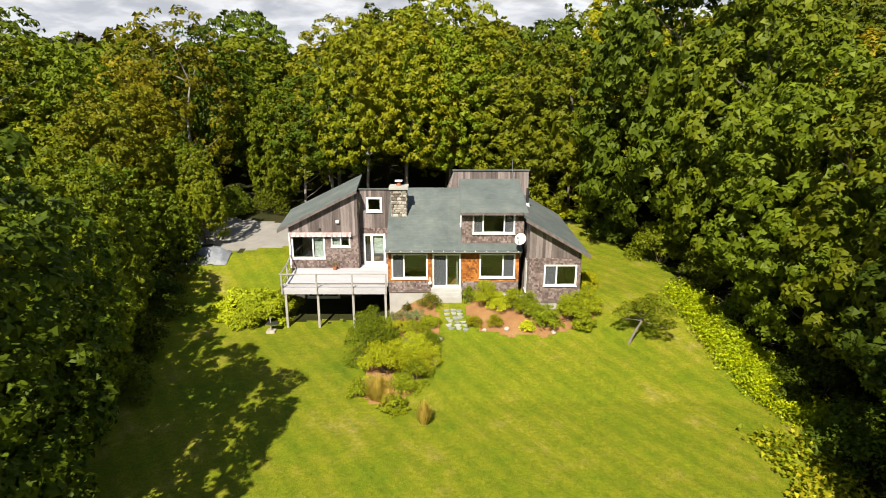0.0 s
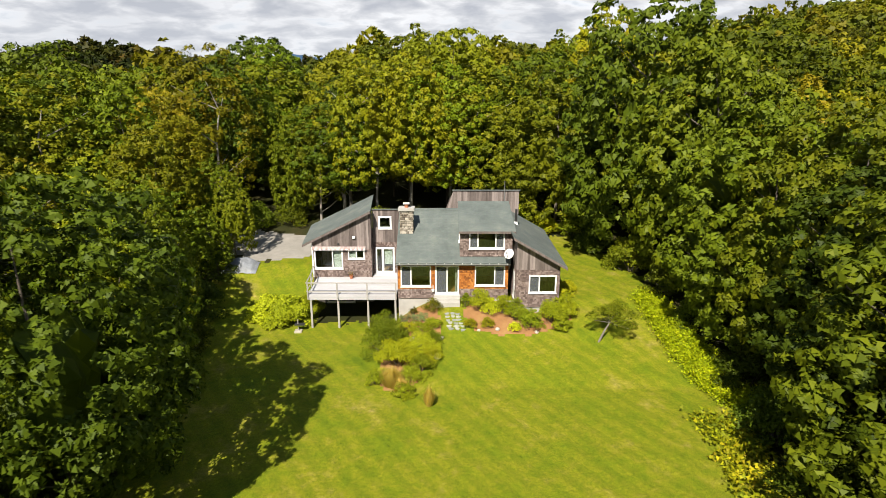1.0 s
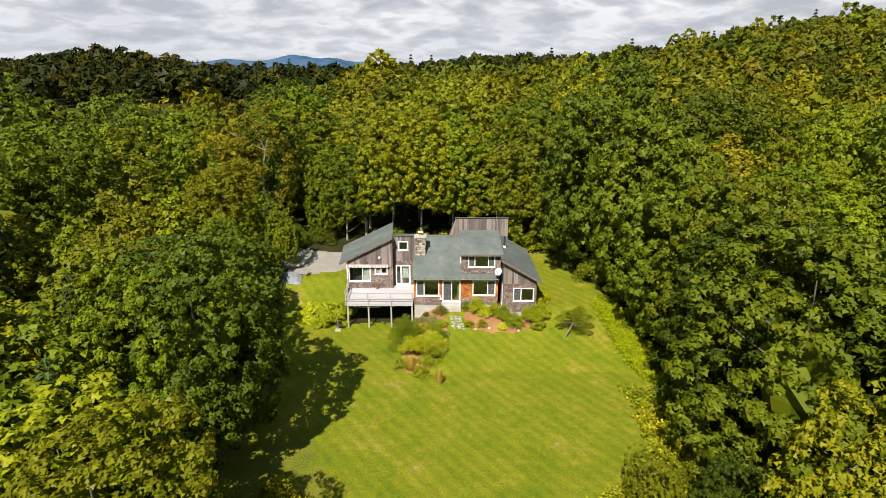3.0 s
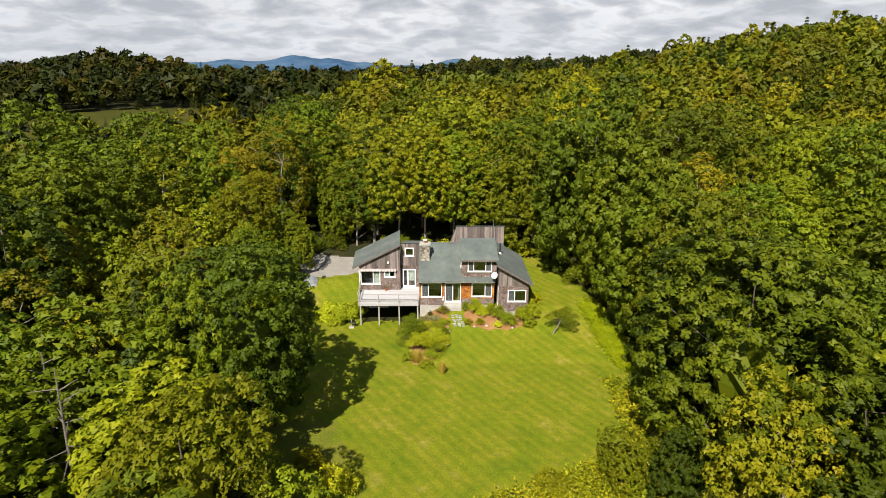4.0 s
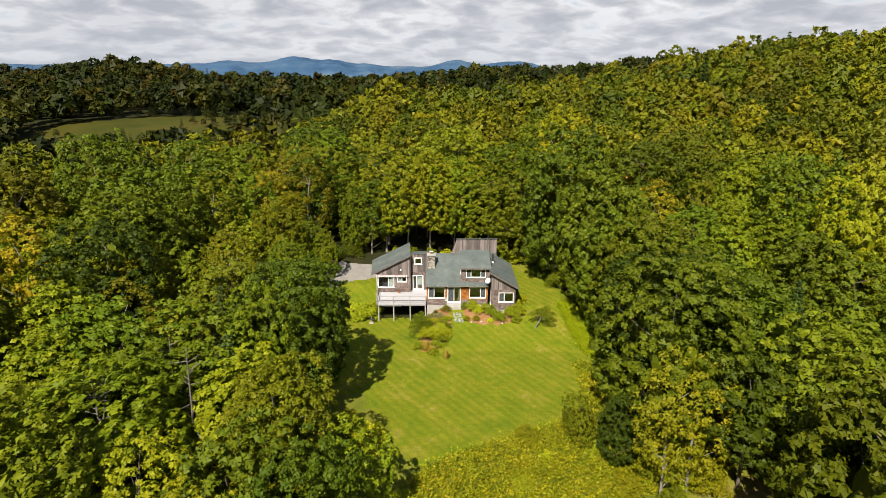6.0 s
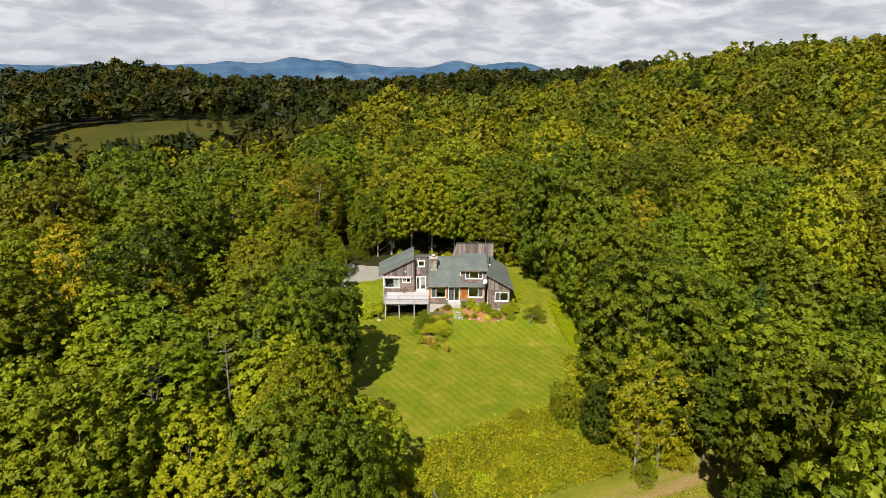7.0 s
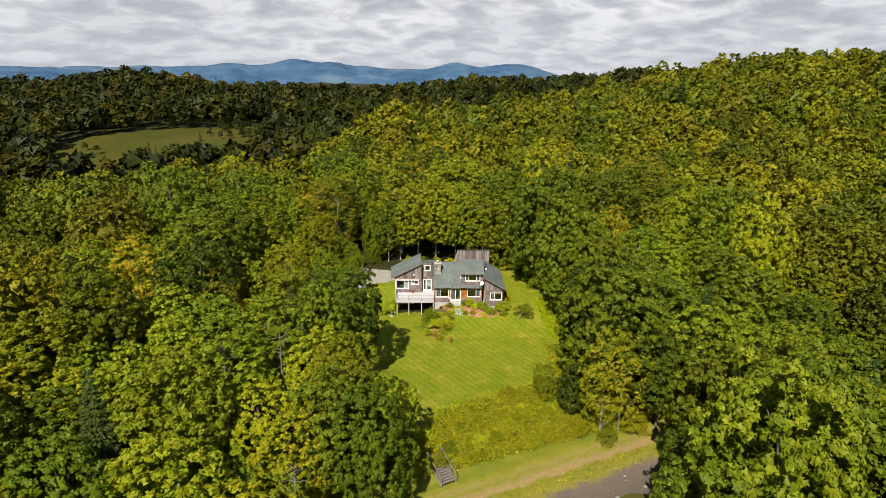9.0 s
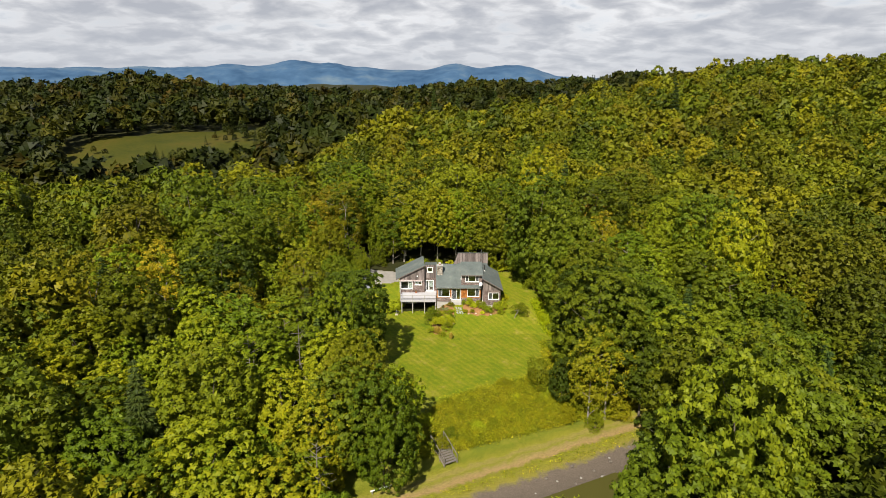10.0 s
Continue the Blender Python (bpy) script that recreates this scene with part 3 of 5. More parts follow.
def screen_material():
    m, t, b = material("insect screen")
    b.inputs["Base Color"].default_value = (0.11, 0.12, 0.13, 1)
    clear = node(t, "ShaderNodeBsdfTransparent")
    mix = node(t, "ShaderNodeMixShader", {0: 0.6, 1: clear.outputs[0], 2: b.outputs[0]})
    t.links.new(mix.outputs[0], t.nodes["Material Output"].inputs[0])
    return m


SCREEN = screen_material()
MX0, MX1 = -3.65, 5.05
WX0_ = 5.52
# main room front
ff = facing_front(FRONT)
main_holes = [(-3.42, -1.02, 0.70, 2.44), (-0.70, 1.18, 0.12, 2.44), (2.42, 4.80, 0.76, 2.44)]
clad("solid", "wall", ff, MX0, MX1, -0.26, 2.70, DARK, house, main_holes)
clad("shingles", "shingle_cladding", ff, MX0, MX1, 0.55, 2.72, CEDAR, house, main_holes, seed=3, label="sheltered orange cedar shingles")
clad("shingles", "shingle_cladding", ff, MX0, MX1, -0.26, 0.55, SHINGLE, house, main_holes, seed=4)
window(ff, *main_holes[0][:2], *main_holes[0][2:], splits=(0.34,), dark_panes=((0.05, 0.32),))
window(ff, *main_holes[2][:2], *main_holes[2][2:], splits=(0.66,), dark_panes=((0.68, 0.95),))
window(ff, *main_holes[1][:2], *main_holes[1][2:], splits=(0.5,), name="sliding_door", frame_w=0.11, dark_panes=((0.06, 0.47),))
part("foundation", boxes((MX0 + 0.03, MX1, FRONT + 0.03, 10, -2.6, -0.262)), CONCRETE, house, "pale concrete foundation")
part("floor", boxes((MX0 + 0.05, 4.88, FRONT + 0.17, 9.9, -0.1, 0.12), (WX0_ + 0.17, 8.65, -1.3, 8.9, -0.1, 0.12)), OAK, house, "oak floor")
part("inner_wall", boxes((MX0 + 0.2, 5.0, 4.4, 4.5, 0.13, 3.2), (0.9, 1.0, 0.3, 4.3, 0.13, 2.6)), ROOM, house)
fl = facing_left(MX0)


def gable(u):
    return 2.66 + min(u - FRONT, 10.3 - u) * 0.59


clad("solid", "wall", fl, FRONT + 0.16, 10.2, -0.26, 9, DARK, house, top=gable)
clad("boards", "board_cladding", fl, FRONT, 10.2, -0.26, 9, GREYBOARD, house, top=gable, seed=8)
clad("solid", "wall", facing_right(5.05), FRONT + 0.16, 10.2, -0.26, 9, DARK, house, top=gable)
clad("solid", "wall", lambda u, o, v: (u, 10.2 + o, v), MX0, 8.7, -0.4, 2.6, SHINGLE, house)
part("roof", slab([(MX0 - 0.12, -0.42, 2.80), (5.2, -0.42, 2.80), (5.2, 5.2, 5.86), (MX0 - 0.12, 5.2, 5.86)], 0.14), ROOF, house, "grey green asphalt shingle roof")
part("roof", slab([(MX0 - 0.12, 5.2, 5.86), (5.2, 5.2, 5.86), (5.2, 10.7, 2.9), (MX0 - 0.12, 10.7, 2.9)], 0.14), ROOF, house)
part("ridge_cap", slab([(MX0, 5.02, 5.80), (1.2, 5.02, 5.80), (1.2, 5.34, 5.90), (MX0, 5.34, 5.90)], 0.05), ROOF, house)
part("gutter", boxes((MX0 - 0.1, 5.15, -0.50, -0.425, 2.66, 2.73)), METAL, house, "grey metal gutter")
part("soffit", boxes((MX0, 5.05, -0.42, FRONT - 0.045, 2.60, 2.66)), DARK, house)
for k in range(13):
    part("gutter_strap", boxes((-3.5 + k * 0.7, -3.44 + k * 0.7, -0.505, -0.44, 2.732, 2.79)), WHITE, house)

# dormer
DX0, DX1, DY = 1.25, 5.32, 0.22
fd = facing_front(DY)
dorm_holes = [(1.94, 4.72, 3.79, 5.17)]
clad("solid", "wall", fd, DX0, DX1, 3.0, 5.36, DARK, house, dorm_holes)
clad("shingles", "shingle_cladding", fd, DX0, DX1, 3.18, 5.38, SHINGLE, house, dorm_holes, seed=5)
window(fd, 1.94, 4.72, 3.79, 5.17, splits=(0.25, 0.75), dark_panes=((0.04, 0.23), (0.77, 0.96)))
fdl = facing_left(DX0)


def dorm_top(u):
    return 5.34 + (u - DY) * 0.325


side_hole = [(0.7, 1.5, 4.15, 5.0)]
clad("solid", "wall", fdl, DY + 0.16, 4.1, 3.0, 9, DARK, house, side_hole, top=dorm_top)
clad("boards", "board_cladding", fdl, DY, 4.1, 3.0, 9, GREYBOARD, house, side_hole, top=dorm_top, seed=9)
window(fdl, *side_hole[0], frame_w=0.08)
clad("solid", "wall", facing_right(DX1), DY + 0.16, 4.1, 3.0, 9, GREYBOARD, house, top=dorm_top)
part("inner_wall", boxes((DX0 + 0.2, DX1 - 0.2, 3.2, 3.3, 3.2, 6.0)), ROOM, house)
clad("boards", "board_cladding", lambda u, o, v: (u, 4.1 + o, v), DX0, DX1, 4.5, 6.55, GREYBOARD, house, seed=10)
part("roof", slab([(DX0 - 0.12, -0.26, 5.30), (DX1 + 0.2, -0.26, 5.30), (DX1 + 0.05, 4.2, 6.74), (DX0 - 0.12, 4.2, 6.74)], 0.13), ROOF, house)
part("fascia", boxes((DX0 - 0.12, DX1 + 0.2, -0.285, -0.262, 5.12, 5.30)), GREYBOARD, house)

# rear block behind the ridge
clad("solid", "wall", facing_front(13.3), 0.9, 7.34, 0, 5.9, DARK, house)
clad("boards", "board_cladding", facing_front(13.3), 0.9, 7.34, 0, 5.93, GREYBOARD, house, seed=11)
clad("boards", "board_cladding", facing_left(0.9), 13.3, 17, 0, 5.9, GREYBOARD, house, seed=12, top=lambda u: 5.93 - (u - 13.3) * 0.55)
clad("boards", "board_cladding", lambda u, o, v: (0.95 - u * (5.95 - v) * 0.42, 13.3 - o, v), 0, 1, 3.4, 5.93, GREYBOARD, house, seed=13)
clad("solid", "wall", facing_right(7.34), 13.3, 17, 0, 9, SHINGLE, house, top=lambda u: 5.9 - (u - 13.3) * 0.55)
clad("solid", "wall", lambda u, o, v: (u, 17 + o, v), 0.9, 7.34, 0, 3.8, SHINGLE, house)
part("roof", slab([(0.8, 13.15, 6.02), (7.44, 13.15, 6.02), (7.44, 17.3, 3.8), (0.8, 17.3, 3.8)], 0.1), ROOF, house)
part("roof", slab([(0.8, 10.0, 3.25), (7.3, 10.0, 3.25), (7.3, 13.25, 3.6), (0.8, 13.25, 3.6)], 0.12), ROOF, house)
bm = bmesh.new()
add_rod(bm, (5.9, 13.0, 3.4), (5.9, 13.0, 6.9), 0.03)
part("antenna_mast", bm, METAL, house, "thin metal mast")

# tower beside the deck
TX0, TX1, TY = -6.12, -3.66, 5.2
ft = facing_front(TY)
t_holes = [(-5.62, -4.48, 4.13, 5.23), (-5.95, -4.28, 0.14, 2.47)]
clad("solid", "wall", ft, TX0, TX1, -0.3, 5.8, DARK, house, t_holes)
clad("boards", "board_cladding", ft, TX0, TX1, 2.93, 5.82, GREYBOARD, house, t_holes, seed=14)
clad("shingles", "shingle_cladding", ft, TX0, TX1, 0.12, 2.95, SHINGLE, house, t_holes, seed=15)
window(ft, *t_holes[0], frame_w=0.15)
window(ft, *t_holes[1], splits=(0.36,), name="deck_door", frame_w=0.16)
part("door_leaf", boxes((-5.3, -5.2, TY - 0.05, TY - 0.035, 0.3, 2.3)), WHITE, house)
part("curtain", boxes((-5.15, -4.5, TY + 0.14, TY + 0.17, 0.9, 2.3)), WHITE, house, "pale curtain behind the door glass")
clad("solid", "wall", facing_left(TX0), TY + 0.16, 10.6, -0.3, 9, GREYBOARD, house, top=lambda u: 5.74 - (u - TY) * 0.236)
part("inner_wall", boxes((TX0 + 0.2, TX1 - 0.2, 7.0, 7.1, 2.7, 5.2)), DARK, house)
clad("solid", "wall", lambda u, o, v: (u, 10.6 + o, v), -11.2, TX1, -0.3, 2.8, SHINGLE, house)
part("roof", slab([(TX0 - 0.05, TY - 0.12, 5.90), (TX1 + 0.05, TY - 0.12, 5.90), (TX1 + 0.05, 10.7, 4.6), (TX0 - 0.05, 10.7, 4.6)], 0.1), ROOF, house)

# left wing with the deck before it
LX0, LX1, LY = -11.2, -6.16, 4.2
flw = facing_front(LY)


def left_top(u):
    return 3.22 + (u - LX0) * 0.505


l_holes = [(-11.03, -8.61, 0.85, 2.57), (-8.15, -6.75, 1.72, 2.57)]
clad("solid", "wall", flw, LX0, LX1, 0.12, 9, DARK, house, l_holes, top=left_top)
clad("boards", "board_cladding", flw, LX0, LX1, 2.62, 9, GREYBOARD, house, top=left_top, seed=16)
clad("shingles", "shingle_cladding", flw, LX0, LX1, 0.12, 2.64, SHINGLE, house, l_holes, seed=17)
window(flw, *l_holes[0], splits=(0.64,))
window(flw, *l_holes[1], splits=(0.5,))
part("curtain", boxes((-9.4, -8.75, LY + 0.14, LY + 0.17, 0.95, 2.5)), WHITE, house, "pale blind behind the glass")
part("curtain", boxes((-8.02, -7.5, LY + 0.14, LY + 0.17, 1.82, 2.5)), WHITE, house)
part("corner_board", boxes((LX0 - 0.03, LX0 + 0.09, LY - 0.06, LY + 0.05, 0.12, 2.95)), WHITE, house)
clad("solid", "wall", facing_left(LX0), LY + 0.16, 10.6, -2.6, 2.9, SHINGLE, house)
clad("solid", "wall", facing_right(LX1), LY + 0.16, TY, 0.12, 5.6, GREYBOARD, house)
part("floor", boxes((LX0 + 0.1, TX0 - 0.1, LY + 0.17, 10.5, -0.1, 0.115), (TX0 + 0.05, TX1 - 0.02, TY + 0.17, 10.5, -0.1, 0.112)), OAK, house)
part("inner_wall", boxes((LX0 + 0.2, TX1, 7.4, 7.5, 0.13, 2.7)), ROOM, house)
part("roof", slab([(-11.95, 3.82, 3.10), (LX1 + 0.06, 3.82, 6.02), (-6.58, 10.7, 6.02), (-12.55, 10.7, 3.10)], 0.15), ROOF, house)
part("fascia", slab([(-11.95, 3.80, 3.06), (LX1 + 0.06, 3.80, 5.98), (LX1 + 0.06, 3.818, 5.98), (-11.95, 3.818, 3.06)], 0.2), GREYBOARD, house)
b_hole = [(-10.1, -7.7, -2.2, -1.2)]
# basement walls painted dark: the shade below the deck put into colour
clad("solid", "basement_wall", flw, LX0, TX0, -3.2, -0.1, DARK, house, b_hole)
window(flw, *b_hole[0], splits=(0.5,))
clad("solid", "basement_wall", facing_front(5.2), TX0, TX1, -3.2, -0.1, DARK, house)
part("wall_lamp", boxes((-7.72, -7.5, LY - 0.2, LY - 0.05, 3.55, 3.75)), WHITE, house, "small white wall lamp")
part("wall_lamp", boxes((-9.0, -8.85, LY - 0.12, LY - 0.05, 3.0, 3.15)), BLACK, house)

# right wing
WX0, WX1, WY = 5.52, 8.82, -1.5
fw = facing_front(WY)


def wing_top(u):
    return 5.02 - (u - WX0) * 0.566


w_holes = [(6.46, 8.57, 0.76, 2.19)]
clad("solid", "wall", fw, WX0, WX1, -0.37, 9, DARK, house, w_holes, top=wing_top)
clad("boards", "board_cladding", fw, WX0, WX1, 2.63, 9, GREYBOARD, house, top=wing_top, seed=18)
clad("shingles", "shingle_cladding", fw, WX0, WX1, -0.37, 2.65, SHINGLE, house, w_holes, seed=19)
window(fw, *w_holes[0], splits=(0.38,), dark_panes=((0.05, 0.36),))
d_hole = [(-0.75, 0.15, 0.05, 2.2)]
clad("solid", "wall", facing_left(WX0), WY + 0.16, 9, -0.37, 4.95, DARK, house, d_hole)
clad("shingles", "shingle_cladding", facing_left(WX0), WY, 2.2, -0.37, 2.65, SHINGLE, house, d_hole, seed=20)
clad("boards", "board_cladding", facing_left(WX0), WY, 9, 2.65, 4.96, GREYBOARD, house, seed=21)
window(facing_left(WX0), *d_hole[0], name="side_door", frame_w=0.14)
clad("solid", "wall", facing_right(WX1), WY + 0.16, 9, -0.37, 3.1, SHINGLE, house)
part("side_door_leaf", boxes((WX0 - 0.075, WX0 - 0.06, -0.62, 0.02, 0.2, 2.05)), WHITE, house, "white painted side door")
part("recess_wall", boxes((MX1, WX0, 2.2, 2.3, -0.3, 4.9)), SHINGLE, house)
part("inner_wall", boxes((WX0 + 0.2, WX1 - 0.2, 3.0, 3.1, 0.13, 2.8)), ROOM, house)
part("foundation", boxes((WX0 + 0.04, WX1 - 0.04, WY + 0.03, 9, -2.2, -0.372)), CONCRETE, house)
part("roof", slab([(5.14, -2.05, 5.34), (9.26, -2.05, 2.98), (9.26, 9.4, 2.98), (5.14, 9.4, 5.34)], 0.14), ROOF, house)
part("fascia", slab([(5.14, -2.075, 5.30), (9.26, -2.075, 2.94), (9.26, -2.052, 2.94), (5.14, -2.052, 5.30)], 0.2), GREYBOARD, house)
bm = bmesh.new()
add_rod(bm, (6.0, 4.0, 4.7), (6.0, 4.0, 6.1), 0.1)
pipe = part("stove_pipe", bm, BLACK, house, "black stove pipe")
bm = bmesh.new()
add_rod(bm, (6.0, 4.0, 4.6), (6.0, 4.0, 5.05), 0.24, 0.14)
part("flashing", bm, WHITE, pipe, "white flashing collar")

# chimney of field stones
chimney = thing("chimney", "fieldstone chimney with a concrete cap above the roof", "chimney")
crng = random.Random(6)
bm = boxes((-3.53, -2.55, 2.55, 3.40, 3.5, 6.25))
part("core", bm, CONCRETE, chimney)
z = 4.0
sv, sf = [], []
while z < 6.25:
    h = min(crng.uniform(0.10, 0.26), 6.28 - z)
    for side in range(4):
        x = 0.0
        length = 1.08 if side % 2 == 0 else 0.95
        while x < length - 0.02:
            w = min(crng.uniform(0.12, 0.42), length - x)
            if length - x - w < 0.12:
                w = length - x
            o = 0.045 + crng.random() * 0.05
            k = len(sv)
            for u, out, v in ((x + 0.012, o * 0.5, z + 0.01), (x + w - 0.012, o * 0.5, z + 0.012), (x + w - 0.02, o * 0.5, z + h - 0.012), (x + 0.015, o * 0.5, z + h - 0.01), (x + 0.05, o, z + 0.04), (x + w - 0.05, o, z + 0.05), (x + w - 0.05, o, z + h - 0.04), (x + 0.05, o, z + h - 0.05), (x, -0.03, z), (x + w, -0.03, z), (x + w, -0.03, z + h), (x, -0.03, z + h)):
                sv.append([(-3.58 + u, 2.55 - out, v), (-2.55 + out, 2.5 + u, v), (-2.5 - u, 3.40 + out, v), (-3.53 - out, 3.45 - u, v)][side])
            sf.extend(tuple(k + i for i in q) for q in ((4, 5, 6, 7), (0, 1, 5, 4), (1, 2, 6, 5), (2, 3, 7, 6), (3, 0, 4, 7), (8, 9, 1, 0), (9, 10, 2, 1), (10, 11, 3, 2), (11, 8, 0, 3)))
            x += w
    z += h
tagged(link_mesh("stones", sv, sf, STONE, chimney), kind="stuff")
part("cap", boxes((-3.70, -2.38, 2.38, 3.56, 6.27, 6.48, 0.02)), CONCRETE, chimney, "pale concrete cap")
bm = bmesh.new()
add_rod(bm, (-3.05, 3.0, 6.48), (-3.05, 3.0, 6.74), 0.17, 0.15, 10)
part("flue", bm, CLAY, chimney)
part("flue_hood", boxes((-3.3, -2.8, 2.75, 3.25, 6.78, 6.84)), DISHWHITE, chimney)

# satellite dish
dish = thing("satellite_dish", "white satellite dish on a bracket by the eaves", "satellite dish")
bm = bmesh.new()
rings = []
aim = Matrix.Translation((5.0, -0.85, 3.66)) @ Vector((-0.55, -1.0, 0.75)).to_track_quat("Z", "Y").to_matrix().to_4x4()
for r in range(6):
    rr = 0.38 * r / 5
    rings.append([bm.verts.new(aim @ Vector((rr * math.cos(a), rr * 1.08 * math.sin(a), 0.12 * (rr / 0.38) ** 2))) for a in [2 * math.pi * k / 20 for k in range(20)]] if r else [bm.verts.new(aim @ Vector((0, 0, 0)))])
for k in range(20):
    bm.faces.new((rings[0][0], rings[1][k], rings[1][(k + 1) % 20]))
    for r in range(1, 5):
        bm.faces.new((rings[r][k], rings[r + 1][k], rings[r + 1][(k + 1) % 20], rings[r][(k + 1) % 20]))
plate = part("reflector", bm, DISHWHITE, dish)
thick = plate.modifiers.new("thickness", "SOLIDIFY")
thick.thickness = 0.02
bm = bmesh.new()
add_rod(bm, aim @ Vector((0, -0.40, 0.1)), aim @ Vector((0, -0.1, 0.55)), 0.02)
part("feed_arm", bm, METAL, dish)
bm = bmesh.new()
add_rod(bm, aim @ Vector((0, -0.12, 0.52)), aim @ Vector((0, -0.06, 0.62)), 0.06)
part("receiver", bm, METAL, dish)
bm = bmesh.new()
add_rod(bm, (5.03, -0.8, 3.64), (5.1, -0.1, 2.9), 0.035)
add_rod(bm, (5.1, -0.1, 2.9), (5.1, 0.05, 2.2), 0.03)
part("mast", bm, METAL, dish)

# steps to the sliding door
steps = thing("front_steps", "pale concrete steps below the sliding door", "steps")
for k in range(3):
    part("step", boxes((-0.80, 1.25, FRONT - 0.05 - 0.27 * (k + 1), FRONT - 0.04 - 0.27 * k, -0.95, 0.06 - 0.19 * k, 0.015)), CONCRETE, steps)
landing = thing("side_landing", "small grey wooden landing by the side door", "landing")
for k in range(6):
    part("plank", boxes((4.55 + k * 0.16, 4.70 + k * 0.16, -1.3, -0.05, -0.42, -0.38)), POSTWOOD, landing)
part("support", boxes((4.6, 5.45, -1.25, -0.1, -1.4, -0.43)), POSTWOOD, landing)

# deck
deck = thing("deck", "pale weathered wooden deck on tall posts", "deck")
DKX0, DKX1, DKY0 = -10.8, -3.75, -0.1
for k in range(36):
    y0 = DKY0 + k * 0.1475
    if y0 < 5.1:
        part("deck_board", boxes((DKX0, DKX1, y0, y0 + 0.140, 0.065, 0.105)) if y0 < 4.05 else boxes((-6.1, DKX1, y0, y0 + 0.140, 0.065, 0.105)), DECKING, deck)
part("rim_joist", boxes((DKX0, DKX1, DKY0 - 0.06, DKY0 - 0.012, -0.16, 0.10)), DECKING, deck)
part("rim_joist", boxes((DKX0, DKX1, DKY0 - 0.035, DKY0 + 0.05, -0.34, -0.165)), DECKING, deck)
part("rim_joist", boxes((DKX0 - 0.05, DKX0 - 0.003, DKY0 - 0.02, 4.1, -0.16, 0.10)), DECKING, deck)
for k in range(12):
    part("joist", boxes((DKX0 + 0.3 + k * 0.58, DKX0 + 0.35 + k * 0.58, DKY0 + 0.06, 4.1, -0.15, 0.06)), POSTWOOD, deck)
for x in (DKX0 + 0.22, -8.42, -6.05, DKX1 - 0.12):
    zz = height(x, DKY0) - 0.15
    part("post", boxes((x - 0.075, x + 0.075, DKY0 + 0.0, DKY0 + 0.15, zz, -0.345)), POSTWOOD, deck)
for x in (DKX0 + 0.04, -8.44, -6.07, DKX1 - 0.06):
    part("rail_post", boxes((x - 0.05, x + 0.05, DKY0 - 0.16, DKY0 - 0.062, -0.3, 1.08)), POSTWOOD, deck)
part("handrail", boxes((DKX0 - 0.08, DKX1, DKY0 - 0.19, DKY0 - 0.03, 1.082, 1.122)), POSTWOOD, deck)
part("mid_rail", boxes((DKX0, DKX1, DKY0 - 0.115, DKY0 - 0.07, 0.32, 0.41)), POSTWOOD, deck)
bm = bmesh.new()
for zz, r in ((1.10, 0.055), (0.37, 0.035)):
    add_rod(bm, (DKX0 - 0.05, DKY0 - 0.1, zz), (DKX0 - 0.12, 2.0, zz), r, n=4)
    add_rod(bm, (DKX0 - 0.12, 2.0, zz), (-11.15, 4.1, zz), r, n=4)
part("side_rail", bm, POSTWOOD, deck)
part("rail_post", boxes((DKX0 - 0.17, DKX0 - 0.07, 1.95, 2.05, -0.1, 1.08)), POSTWOOD, deck)

awning = thing("awning", "rolled pale striped awning above the deck window", "awning")
part("cassette", boxes((-11.15, -6.62, LY - 0.26, LY - 0.045, 2.66, 2.84, 0.03)), CANVAS, awning)
for k in range(24):
    part("valance_flap", boxes((-11.14 + k * 0.188, -10.962 + k * 0.188, LY - 0.275, LY - 0.262, 2.56, 2.70)), WHITE if k % 2 else CANVAS, awning)


# ---- trees and shrubs ----


def leaves(blobs, per_area, size, rng, rise=0.65, low=-0.25, flat=0.74, fuzz=(0.62, 1.08)):
    """Leaf sprays on the upper and outer sides of lobes (x, y, z, radius): corner points, three to a leaf."""
    out = []
    for x, y, z, r in blobs:
        n = max(4, int(per_area * r * r))
        d = rng.normal(size=(int(n * 2.2), 3))
        d /= np.linalg.norm(d, axis=1, keepdims=True)
        d = d[d[:, 2] > low][:n]
        p = np.array((x, y, z)) + d * np.array((1, 1, flat)) * r * rng.uniform(*fuzz, (len(d), 1))
        nrm = d * 0.55 + np.array((0, 0, rise)) + rng.normal(size=d.shape) * 0.42
        nrm /= np.linalg.norm(nrm, axis=1, keepdims=True)
        a = np.cross(nrm, rng.normal(size=d.shape))
        a /= np.linalg.norm(a, axis=1, keepdims=True)
        b = np.cross(nrm, a)
        s = size * rng.uniform(0.6, 1.35, (len(d), 1))
        out.append(np.stack([p - a * s - nrm * s * 0.15, p + a * s * 0.7 + b * s * rng.uniform(0.4, 0.9, (len(d), 1)), p + a * s * 0.6 - b * s * rng.uniform(0.5, 0.95, (len(d), 1)) - nrm * s * 0.2], 1))
    return np.concatenate(out).reshape(-1, 3)


